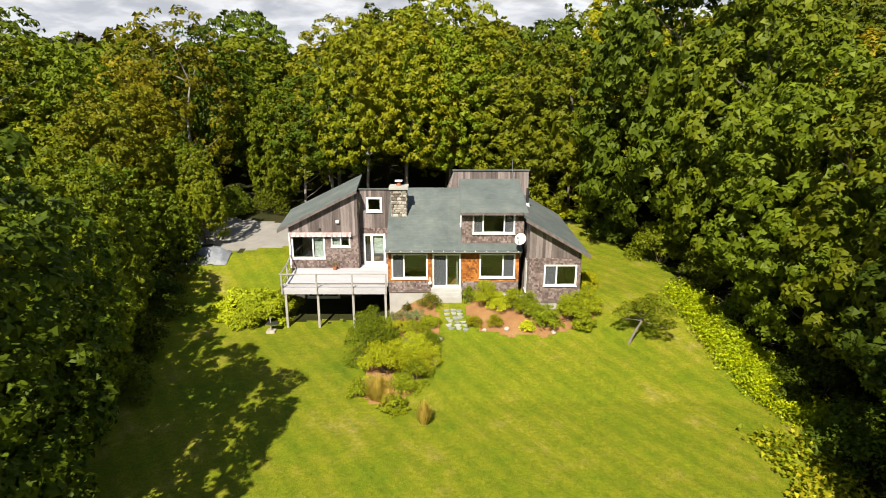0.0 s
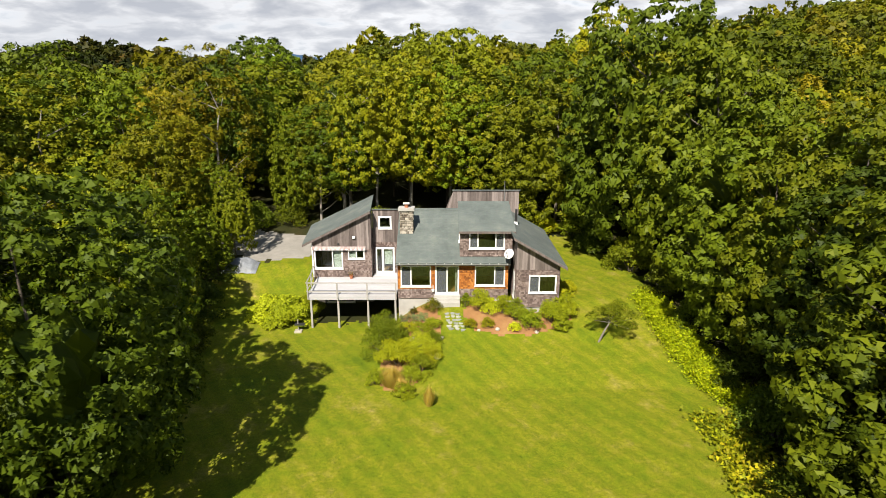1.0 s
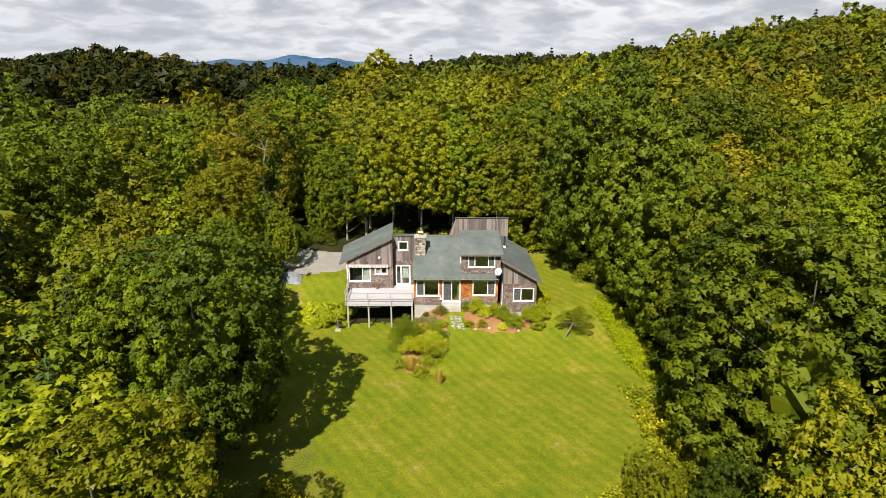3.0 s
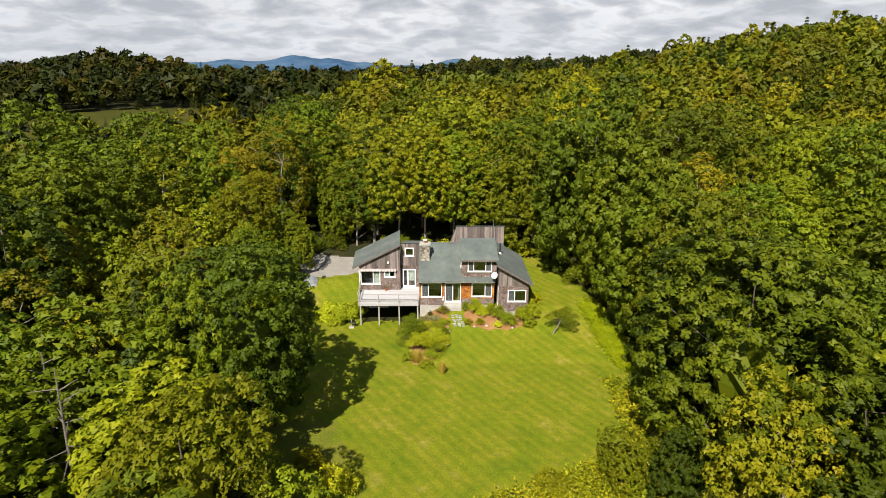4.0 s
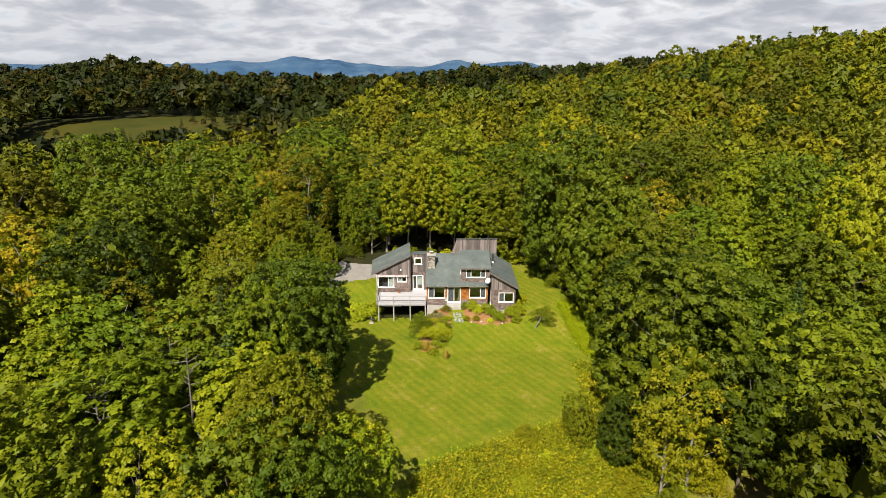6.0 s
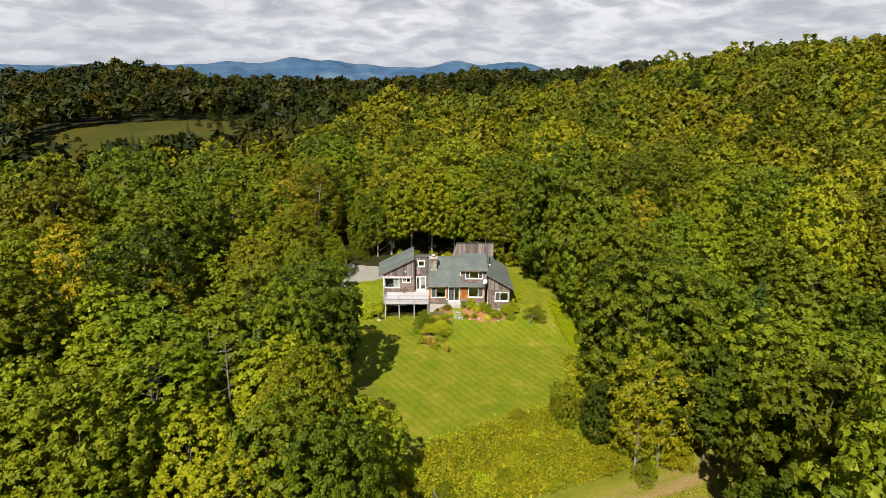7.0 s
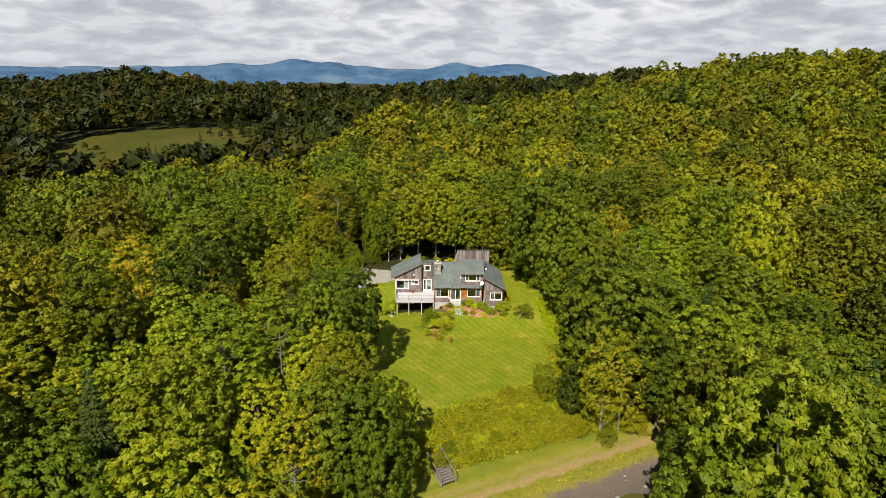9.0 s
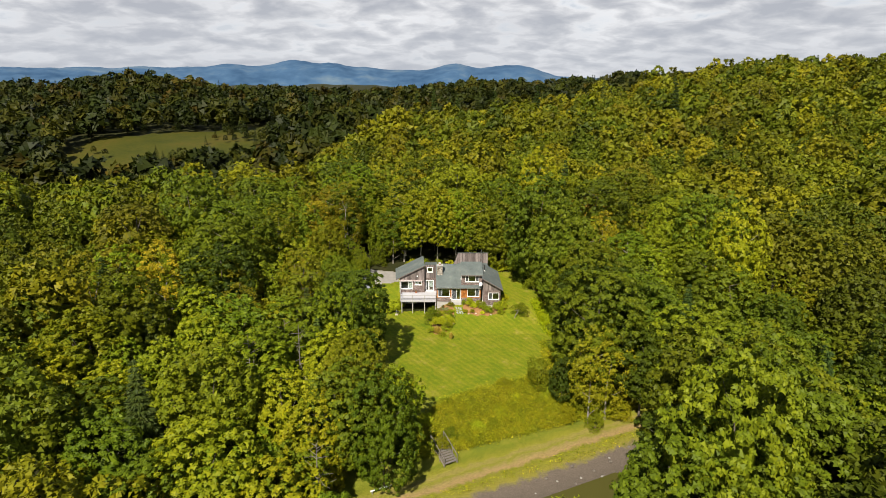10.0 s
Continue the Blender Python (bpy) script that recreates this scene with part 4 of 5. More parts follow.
def leaf_mesh(name, pts, mat, parent=None, label="", hue=None):
    n = len(pts) // 3
    me = bpy.data.meshes.new(name)
    me.vertices.add(n * 3), me.loops.add(n * 3), me.polygons.add(n)
    me.vertices.foreach_set("co", np.ascontiguousarray(pts, np.float32).ravel())
    me.loops.foreach_set("vertex_index", np.arange(n * 3, dtype=np.int32))
    me.polygons.foreach_set("loop_start", np.arange(n, dtype=np.int32) * 3)
    if hue is not None:
        me.attributes.new("own_hue", "FLOAT", "POINT").data.foreach_set("value", np.repeat(hue, 3).astype(np.float32))
    me.materials.append(mat)
    me.update(calc_edges=True)
    ob = new(name, me)
    if parent:
        ob.parent = parent
    if label:
        tagged(ob, label)
    return ob


def crown_form(h, r, base, rng):
    """The uneven outline of a crown: maps directions to points on it."""
    waves = [(rng.normal(size=3) * f, rng.uniform(0, 6.28), w) for f, w in ((1.6, 0.10), (2.3, 0.10), (3.6, 0.09), (5.0, 0.06), (7.0, 0.04))]
    mid = base + (h - base) * rng.uniform(0.40, 0.48)
    lean = rng.uniform(-0.05, 0.05, 2) * r

    def form(d):
        f = 1 + sum(w * np.sin(d @ k + p) for k, p, w in waves)
        up_ = np.where(d[:, 2] > 0, h - mid, mid - base)
        wide = r * (1 + 0.10 * np.clip(d[:, 2], 0, 1))
        return np.stack([d[:, 0] * f * wide + lean[0] * d[:, 2], d[:, 1] * f * wide + lean[1] * d[:, 2], mid + d[:, 2] * f * up_], 1)
    return form, mid


def crown_points(h, r, base, clumps, per, size, rng, core=12, low=-0.75, spread=1.0, depth=0.17, heart=0.44):
    """A crown: leaf sprays in many small clumps over a dense inner mass; size widens or thins the sprays. Three points to a leaf."""
    form, mid = crown_form(h, r, base, rng)
    k = np.arange(clumps) + 0.5
    dz = 1 - (1 - low) * k / clumps
    az = k * 2.399963 + rng.uniform(-0.35, 0.35, clumps)
    d = np.stack([np.sqrt(1 - dz ** 2) * np.cos(az), np.sqrt(1 - dz ** 2) * np.sin(az), dz], 1)
    d += rng.normal(size=d.shape) * 0.07
    d /= np.linalg.norm(d, axis=1, keepdims=True)
    centre = np.array((0, 0, mid))
    reach = 1.04 - depth * rng.random((clumps, 1)) ** 1.5
    c = centre + (form(d) - centre) * reach
    cell = math.sqrt(2 * math.pi * (1 - low) / clumps) * (r * 0.55 + (h - base) * 0.22)
    cr = cell * 0.54 * rng.uniform(0.6, 1.4, clumps) * spread
    # leaves lie over each clump's outer and upper side, in flat drooping sprays
    n = np.maximum(4, (per * (cr / cr.mean()) ** 2).astype(int))
    i = np.repeat(np.arange(clumps), n)
    e = rng.normal(size=(len(i), 3))
    e /= np.linalg.norm(e, axis=1, keepdims=True)
    e = e + d[i] * 0.75 + np.array((0, 0, 0.25))
    e /= np.linalg.norm(e, axis=1, keepdims=True)
    p = c[i] + e * np.array((1.08, 1.08, 0.82)) * cr[i][:, None] * rng.uniform(0.66, 1.18, (len(i), 1))
    nrm = e + np.array((0, 0, 0.12)) + rng.normal(size=e.shape) * 0.32
    nrm /= np.linalg.norm(nrm, axis=1, keepdims=True)
    a = np.cross(nrm, rng.normal(size=e.shape))
    a /= np.linalg.norm(a, axis=1, keepdims=True)
    b = np.cross(nrm, a)
    s = size * cr.mean() * 2.5 / math.sqrt(per) * rng.uniform(0.6, 1.35, (len(i), 1))
    tri = np.stack([p - a * s - nrm * s * 0.15, p + a * s * 0.7 + b * s * rng.uniform(0.4, 0.9, (len(i), 1)), p + a * s * 0.6 - b * s * rng.uniform(0.5, 0.95, (len(i), 1)) - nrm * s * 0.2], 1)
    # the inner mass
    cols, rows = core, max(4, core // 2)
    th, ph = np.meshgrid(np.arange(cols) * 2 * math.pi / cols, np.linspace(0.06, math.acos(low) * 0.97, rows + 1))
    g = np.stack([np.sin(ph) * np.cos(th), np.sin(ph) * np.sin(th), np.cos(ph)], -1).reshape(-1, 3)
    q = (centre + (form(g) - centre) * rng.uniform(0.82, 1.1, (len(g), 1)) * heart).reshape(rows + 1, cols, 3)
    w = np.roll(q, -1, 1)
    inner = np.concatenate([np.stack([q[:-1], q[1:], w[1:]], 2).reshape(-1, 3, 3), np.stack([q[:-1], w[1:], w[:-1]], 2).reshape(-1, 3, 3)])
    return np.concatenate([tri, inner]).reshape(-1, 3), [(*v, x) for v, x in zip(c[rng.permutation(clumps)[:28]].tolist(), cr)]


def needle_points(h, r, base, per, size, rng):
    """Drooping whorls of a conifer."""
    out = []
    z = base
    while z < h - 0.3:
        rr = r * (1 - (z - base) / (h - base)) ** 0.85 + 0.15
        n = max(5, int(per * rr))
        a = rng.uniform(0, 2 * math.pi, n)
        q = rr * np.sqrt(rng.uniform(0.05, 1, n)) * rng.uniform(0.75, 1.1, n)
        p = np.stack([q * np.cos(a), q * np.sin(a), z - q * 0.32 + rng.uniform(-0.25, 0.25, n)], 1)
        o = np.stack([np.cos(a), np.sin(a), np.full(n, -0.25) + rng.normal(size=n) * 0.2], 1)
        side = np.stack([-np.sin(a), np.cos(a), rng.normal(size=n) * 0.35], 1)
        s = size * rng.uniform(0.6, 1.3, (n, 1))
        out.append(np.stack([p - o * s * 0.8 + side * s * 0.35, p + o * s, p - o * s * 0.8 - side * s * 0.45], 1))
        z += 0.55 + 0.02 * h
    return np.concatenate(out).reshape(-1, 3)


def trunk_mesh(parent, h, r0, lobes, rng, mat, limbs=7):
    bm = bmesh.new()
    pts = [Vector((0, 0, -0.6))]
    for k in range(1, 6):
        pts.append(Vector((rng.uniform(-0.12, 0.12) * k, rng.uniform(-0.12, 0.12) * k, h * 0.86 * k / 5)))
    for k, (a, b) in enumerate(zip(pts, pts[1:])):
        add_rod(bm, a, b, r0 * (1 - 0.17 * k), r0 * (1 - 0.17 * (k + 1)), 7)
    for x, y, z, _ in sorted(lobes, key=lambda b: b[2])[:: max(1, len(lobes) // limbs)]:
        zz = max(1.2, z - 0.55 * math.hypot(x, y) - 0.4)
        k = min(4, max(0, int(zz / (h * 0.86) * 5)))
        f = zz / (h * 0.86) * 5 - k
        root = pts[k].lerp(pts[k + 1], min(1, f))
        mid = root.lerp(Vector((x, y, z)), 0.5) + Vector((0, 0, -0.15))
        add_rod(bm, root, mid, r0 * 0.34, r0 * 0.22, 5), add_rod(bm, mid, (x, y, z), r0 * 0.22, r0 * 0.07, 5)
    return part("trunk", bm, mat, parent)


def make_tree(kind, h, r, base, mat, bark, label, seed, lobes=380, area=20, size=0.80, group="woodland trees", spread=1.0):
    rng = np.random.default_rng(seed)
    prng = random.Random(seed)
    ob = thing("tree", label, "tree", group)
    if kind == "conifer":
        trunk_mesh(ob, h, 0.2, [], prng, bark)
        leaf_mesh("crown", needle_points(h, r, base, area, size, rng), mat, ob)
    else:
        pts, lb = crown_points(h, r, base, lobes, area, size, rng, core=16, spread=spread, depth=0.18, heart=0.38 * spread ** 6)
        trunk_mesh(ob, h, 0.012 * h, lb, prng, bark)
        leaf_mesh("crown", pts, mat, ob)
    return ob


CLEAR = [(-15, -25), (-11.5, -30), (-9, -35), (-6, -41), (-9, -45.5), (-12, -52), (-10, -74), (17, -74), (19, -60), (27, -47), (37, -38), (39, -28), (24, -31), (18.5, -27), (20.5, -18), (21, -6), (19, 4), (16.5, 12), (12, 19), (0, 20.5), (-9, 20), (-14, 20), (-22, 21), (-25, 19), (-22.5, 11), (-21.5, 8), (-22, 0), (-20, -8), (-19, -12)]

# first of each kind stands at its own place; the others are copies
protos = {
    "maple": make_tree("broad", 17, 5.0, 4.0, LEAF, MAPLEBARK, "tall maple with yellow-green early autumn leaves", 1, lobes=560, area=24, size=0.90),
    "maple_b": make_tree("broad", 16, 4.4, 3.4, LEAF, MAPLEBARK, "maple with layered yellow-green leaves", 2, lobes=560, area=24, size=0.90),
    "maple_c": make_tree("broad", 15, 5.2, 2.6, LEAF, BARK, "broad leafy tree in yellowing green", 3),
    "deep": make_tree("broad", 17, 5.2, 2.2, LEAF_DEEP, BARK, "broad dark green leafy tree", 4),
    "birch": make_tree("broad", 15, 3.2, 2.4, LEAF_GOLD, BIRCH, "slender pale birch with thin yellowing leaves", 5, lobes=170, area=26, size=0.66, spread=0.86),
    "gold": make_tree("broad", 14, 4.6, 2.2, LEAF_GOLD, BARK, "broad tree turning golden at its top", 6, lobes=520, area=32, size=0.8),
    "rust": make_tree("broad", 14, 3.8, 3.0, LEAF_RUST, BARK, "leafy tree turning rusty orange", 7),
    "edge": make_tree("broad", 14, 5.2, 0.5, LEAF_DEEP, BARK, "dense dark green tree leafy down to the grass", 14, lobes=700, area=24, size=0.92),
    "edge_b": make_tree("broad", 14, 5.0, 0.6, LEAF, BARK, "broad tree leafy down to the ground at the lawn's edge", 15, lobes=700, area=24, size=0.92),
    "near": make_tree("broad", 14, 5.2, 0.4, LEAF_DEEP, BARK, "dense dark green tree leafy down to the mown grass", 24, lobes=620, area=40, size=0.92),
    "near_b": make_tree("broad", 14, 5.0, 0.5, LEAF, BARK, "broad yellow-green tree at the edge of the lawn", 25, lobes=620, area=40, size=0.92),
    "side": make_tree("broad", 15, 4.8, 2.0, LEAF, BARK, "yellow-green woodland tree below the lawn", 34, lobes=460, area=20, size=0.95),
    "side_b": make_tree("broad", 15, 4.6, 1.6, LEAF_DEEP, BARK, "dark green woodland tree below the lawn", 35, lobes=460, area=20, size=0.95),
    "spruce": make_tree("conifer", 17, 3.2, 1.0, NEEDLE, BARK, "dark green pointed spruce", 8, area=230, size=0.30),
}
spots = [
    # beside the lawn
    ("near_b", -17.6, -16.8, 0.80, 0), ("near", -16.5, -22.4, 1.04, 40), ("near_b", -19.5, -25.5, 0.98, 200), ("spruce", -21.5, -18.0, 0.86, 0), ("spruce", -23.8, -24.0, 0.92, 50), ("spruce", -20.8, -31.5, 0.80, 110), ("near_b", -20.0, -9.5, 0.85, 80),
    ("edge_b", -22.0, -3.5, 0.75, 20), ("edge_b", -24.5, 3.0, 0.98, 130), ("edge_b", -20.3, 11.6, 0.62, 210), ("edge_b", -21.5, 7.5, 0.50, 0), ("edge_b", -26.5, 9.5, 1.12, 0), ("edge_b", -23.5, 15.0, 0.75, 60), ("near_b", -18.5, -30.5, 0.72, 250),
    # left of the track
    ("gold", -14.8, -38.8, 1.06, 10), ("near_b", -9.9, -47.6, 1.08, 70), ("near_b", -14.2, -33.0, 0.55, 140), ("edge_b", -18.2, -50.2, 1.05, 120), ("edge_b", -22.3, -45.6, 1.12, 160),
    # right of the lawn
    ("edge", 21.0, 2.5, 1.28, 0), ("edge", 22.0, -6.0, 0.95, 60), ("edge", 18.3, 10.0, 1.12, 140), ("birch", 28.0, 1.5, 1.0, 0), ("birch", 30.0, 6.0, 1.05, 90), ("near", 23.6, -12.5, 1.05, 0),
    ("near", 23.2, -18.4, 0.98, 30), ("deep", 29.0, -22.0, 1.08, 100), ("near", 22.4, -25.2, 1.20, 10), ("deep", 27.5, -31.0, 0.92, 220), ("birch", 19.2, -33.0, 0.86, 30), ("birch", 22.0, -32.0, 0.80, 190), ("near_b", 12.4, -28.0, 0.40, 20), ("near", 15.8, -29.8, 0.40, 100), ("near_b", 18.8, -29.2, 0.44, 220),
    ("near", 25.6, -54.5, 0.95, 50), ("edge", 33.0, -57.0, 1.25, 0), ("edge", 30.5, -45.0, 1.0, 110), ("edge", 40.5, -34.0, 1.05, 200), ("edge", 37.5, -47.5, 1.1, 20), ("edge", 26.0, -61.5, 1.1, 90),
    # behind the house
    ("maple", -7.4, 21.5, 0.98, 0), ("maple", -3.6, 22.0, 1.0, 120), ("maple", 0.8, 23.5, 1.05, 60), ("maple_b", -11.5, 23.5, 0.95, 0), ("birch", 3.8, 22.5, 1.0, 10), ("maple_b", 7.0, 22.0, 0.95, 200), ("edge", 12.2, 19.5, 0.85, 80),
    ("edge_b", -17.0, 23.5, 0.85, 0), ("birch", -14.0, 22.5, 0.8, 0), ("spruce", 14.5, 16.5, 0.58, 0),
    ("birch", -27.0, -12.5, 0.95, 0), ("birch", -30.5, -4.0, 1.0, 70), ("birch", -36, -20, 0.9, 0),
]


def place_tree(kind, x, y, s, turn, used=set()):
    wx, wy, wz = (1 + 0.13 * math.sin(x * 5.1 + y * (2.3 + k)) for k in (0, 1.7, 3.1))
    m = pose(x, y, height(x, y), 0, 0, turn) @ Matrix.Diagonal((s * wx, s * wy, s * wz, 1))
    if kind not in used:
        used.add(kind)
        protos[kind].matrix_basis = m
        return protos[kind]
    return copy_thing(protos[kind], m)


for spot in spots:
    place_tree(*spot)

frng = random.Random(21)
taken = [(x, y) for _, x, y, _, _ in spots]
cells, ring = [], []
yy = -74.0
while yy < 640:
    step = 6.5 if yy < 60 else (8.2 if yy < 230 else 10.5)
    xx = -520.0
    while xx < 620:
        x, y = xx + frng.uniform(-0.4, 0.4) * step, yy + frng.uniform(-0.4, 0.4) * step
        xx += step
        if abs(x) > 0.80 * (y + 116) + 9:
            continue
        cells.append((x, y))
    yy += step
cells = np.array(cells)
ok = ~inside(cells[:, 0], cells[:, 1], CLEAR)
ok &= ~((((cells[:, 0] + 158) / 62) ** 2 + ((cells[:, 1] - 245) / 62) ** 2 < 1) | (((cells[:, 0] + 100) / 48) ** 2 + ((cells[:, 1] - 335) / 44) ** 2 < 1))
ok &= np.array([min((x - a) ** 2 + (y - b) ** 2 for a, b in taken) > 15 for x, y in cells])
cells = cells[ok]
order = np.argsort(np.hypot(cells[:, 0], (cells[:, 1] + 8) * 0.95))
near, rest = cells[order[:200]], cells[order[200:]]
KINDS = ["maple", "maple_b", "maple_c", "deep", "birch", "gold", "rust", "spruce"]
for x, y in near:
    wts = [8, 8, 46, 24, 6, 4, 1.5, 2.0] if x > 0 or y > 10 else [6, 8, 54, 16, 8, 3.5, 3, 4]
    kind = frng.choices(KINDS, wts)[0]
    if y < -16 and kind != "spruce":
        kind = frng.choices(["side", "side_b", "birch", "gold"], [8, 90, 2, 0] if x > 0 else [62, 28, 7, 3])[0]
    place_tree(kind, float(x), float(y), frng.uniform(0.78, 1.22), frng.uniform(0, 360))


def woods(name, pts, mat, label, quads, size, conifer, seed, tall=(0.85, 1.15), clumps=50):
    """Many far trees in one mesh; each keeps its own hue."""
    rng = np.random.default_rng(seed)
    prng = random.Random(seed)
    shapes = []
    for k in range(8):
        p, _ = crown_points(13.0 + 1.3 * (k % 4), 3.5 + 0.35 * (k % 5), 2.5 + k % 3, clumps, quads // clumps, size, rng, core=8, low=-0.35, depth=0.12)
        shapes.append(p.reshape(-1, 3, 3))
    cone = needle_points(19, 3.8, 2.0, max(3, quads // 12), 9.0 / math.sqrt(quads), rng).reshape(-1, 3, 3)
    out, hue = [], []
    zs = ground(pts[:, 0], pts[:, 1])
    for (x, y), z in zip(pts, zs):
        p = cone if prng.random() < conifer else shapes[prng.randrange(8)]
        a, s = prng.uniform(0, 6.28), prng.uniform(*tall)
        c, d = math.cos(a) * s, math.sin(a) * s
        q = np.stack([p[..., 0] * c - p[..., 1] * d, p[..., 0] * d + p[..., 1] * c, p[..., 2] * s], -1) + np.array((x, y, z))
        out.append(q.reshape(-1, 3))
        hue.append(np.full(len(p), (0.05 if p is cone else prng.random() ** 1.15)))
    return tagged(leaf_mesh(name, np.concatenate(out), mat, hue=np.concatenate(hue)), label, "woods", kind="stuff")


rx, ry = rest[:, 0], rest[:, 1]
# beyond this edge the woods get leaves darkened for a cloud's shade
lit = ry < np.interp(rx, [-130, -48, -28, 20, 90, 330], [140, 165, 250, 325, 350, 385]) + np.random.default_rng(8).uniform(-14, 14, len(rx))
close = ry < 12
mid = lit & (ry < 120) & ~close
woods("woods", rest[mid], LEAF_MID, "yellow-green mixed woods round the clearing", 1150, 0.9, 0.015, 31, (0.62, 1.25), 190)
woods("woods", rest[close & (rx <= 8)], LEAF_MID, "leafy mixed woods below the clearing", 2200, 0.86, 0.02, 30, (0.74, 1.2), 330)
woods("woods", rest[close & (rx > 8)], LEAF_DARKER, "darker green woods right of the clearing", 2200, 0.86, 0.02, 35, (0.74, 1.2), 330)
woods("woods", rest[lit & ~mid & ~close], LEAF_MID, "yellow-green wooded hillside", 520, 0.95, 0.015, 32, (0.68, 1.36), 120)
woods("woods", rest[~lit], LEAF_CLOUD_SHADE, "mixed woods on the far ridge, cloud shade painted in", 120, 1.15, 0.09, 33, (0.6, 1.25), 26)

fr = np.random.default_rng(17)
hedge = np.concatenate([fr.normal((-148, 222), (7, 4), (9, 2)), fr.normal((-120, 272), (12, 5), (16, 2)), fr.normal((-95, 300), (14, 6), (12, 2)), fr.uniform((-205, 195), (-70, 350), (14, 2))])
# meadow trees share the leaf colour darkened for cloud shade
woods("woods", hedge, LEAF_CLOUD_SHADE, "scattered small trees in the far meadow", 500, 1.0, 0.3, 34, (0.22, 0.62), 60)

# conifers that stand out of the woods: place and height of the tip
for x, y, tip in ((109, 186, 40), (182, 260, 53), (190, 268, 54), (227, 276, 57), (96, 270, 44), (-19, 300, 34), (23, 320, 39), (34, 318, 38), (-8, 330, 34), (8, 305, 34), (60, 300, 41), (150, 300, 50), (-95, 330, 34)):
    place_tree("spruce", x, y, (tip - height(x, y)) / 17, 40 * x)
for x, y, tip in ((46, 44, 18), (-65, 6, 15.5), (104, 120, 27), (150, 190, 38)):
    place_tree("rust", x, y, (tip - height(x, y)) / 14, 30 * x)
place_tree("edge_b", -64, 80, (24.5 - height(-64, 80)) / 14, 15)


# ---- garden ----
def scatter(poly, n, seed):
    rng = np.random.default_rng(seed)
    lo, hi = np.min(poly, 0), np.max(poly, 0)
    p = rng.uniform(lo, hi, (n * 3, 2))
    return p[inside(p[:, 0], p[:, 1], poly)][:n]


def bush(x, y, wide, tall, mat, label, seed, name="shrub", category="shrub", size=0.085, lobes=12, area=800, deep=None, group="garden shrubs", rise=0.6):
    rng, prng = np.random.default_rng(seed), random.Random(seed)
    ob = thing(name, label, category, group, at=(x, y, height(x, y)))
    wide, tall = wide * 1.15, tall * 1.12
    deep = deep or wide
    lb = []
    lobes = lobes * 2 + 14
    for k in range(lobes):
        a, q = k * 2.399 + prng.uniform(-0.3, 0.3), math.sqrt((k + 0.3) / lobes) * prng.uniform(0.7, 1.3)
        rr = min(wide, tall) * prng.uniform(0.16, 0.33)
        lb.append((wide * 0.72 * q * math.cos(a), deep * 0.72 * q * math.sin(a), max(rr * 0.4, tall * (1 - 0.55 * q * q) * prng.uniform(0.55, 1.25) - rr * 0.6), rr))
    bm = bmesh.new()
    for bx, by, bz, _ in lb[::3]:
        add_rod(bm, (bx * 0.15, by * 0.15, -0.15), (bx, by, bz), 0.03, 0.012, 4)
    part("stem", bm, BARK, ob)
    leaf_mesh("leaves", leaves(lb, area * 1.9, size * 0.62, rng, rise=rise * 0.6, low=-0.5, fuzz=(0.62, 1.25)), mat, ob)
    return ob


def grass_clump(x, y, wide, tall, label, seed, blades=700):
    """A fountain of thin dry blades."""
    rng = np.random.default_rng(seed)
    ob = thing("grass_clump", label, "ornamental grass", "garden grasses", at=(x, y, height(x, y)))
    a, lean = rng.uniform(0, 6.28, blades), rng.uniform(0.1, 1.0, blades) ** 0.8
    foot_ = np.stack([np.cos(a) * lean * wide * 0.35, np.sin(a) * lean * wide * 0.35, np.zeros(blades)], 1)
    tip = np.stack([np.cos(a) * lean * wide, np.sin(a) * lean * wide, tall * (1.05 - 0.45 * lean) * rng.uniform(0.55, 1.1, blades)], 1)
    side_ = np.stack([-np.sin(a), np.cos(a), np.zeros(blades)], 1) * 0.022
    leaf_mesh("tuft", np.stack([foot_ - side_, foot_ + side_, tip], 1).reshape(-1, 3), DRYGRASS, ob)
    return ob


grass_clump(-3.5, -9.2, 1.0, 1.5, "tawny dry ornamental grass in the island bed", 51, 1400)
grass_clump(-2.9, -9.9, 0.7, 1.1, "tawny dry ornamental grass in the island bed", 59, 900)
grass_clump(-0.95, -11.6, 0.5, 1.5, "lone tuft of tawny dry grass in the lawn", 54, 900)
bush(-4.3, -4.6, 1.7, 2.5, SHRUB, "large airy green shrub beside the lawn", 41, lobes=14, size=0.075, area=800)
bush(-3.2, -6.6, 1.5, 1.7, SHRUB, "green leafy shrub in the island bed", 42, lobes=10)
bush(-1.7, -5.6, 1.5, 1.1, LIME, "yellow-green perennial clump in the island bed", 43, size=0.065, area=1100, lobes=12)
bush(-1.5, -3.6, 1.3, 0.8, SHRUB, "yellow-green perennial clump in the island bed", 44, size=0.065, area=1100, lobes=10)
bush(-2.7, -2.6, 1.0, 0.7, LIME, "yellow-green perennial clump near the foundation", 45, size=0.065, area=1100)
bush(-1.6, -7.6, 1.1, 0.9, SHRUB, "yellow-green perennial clump in the island bed", 46, size=0.065, area=1100)
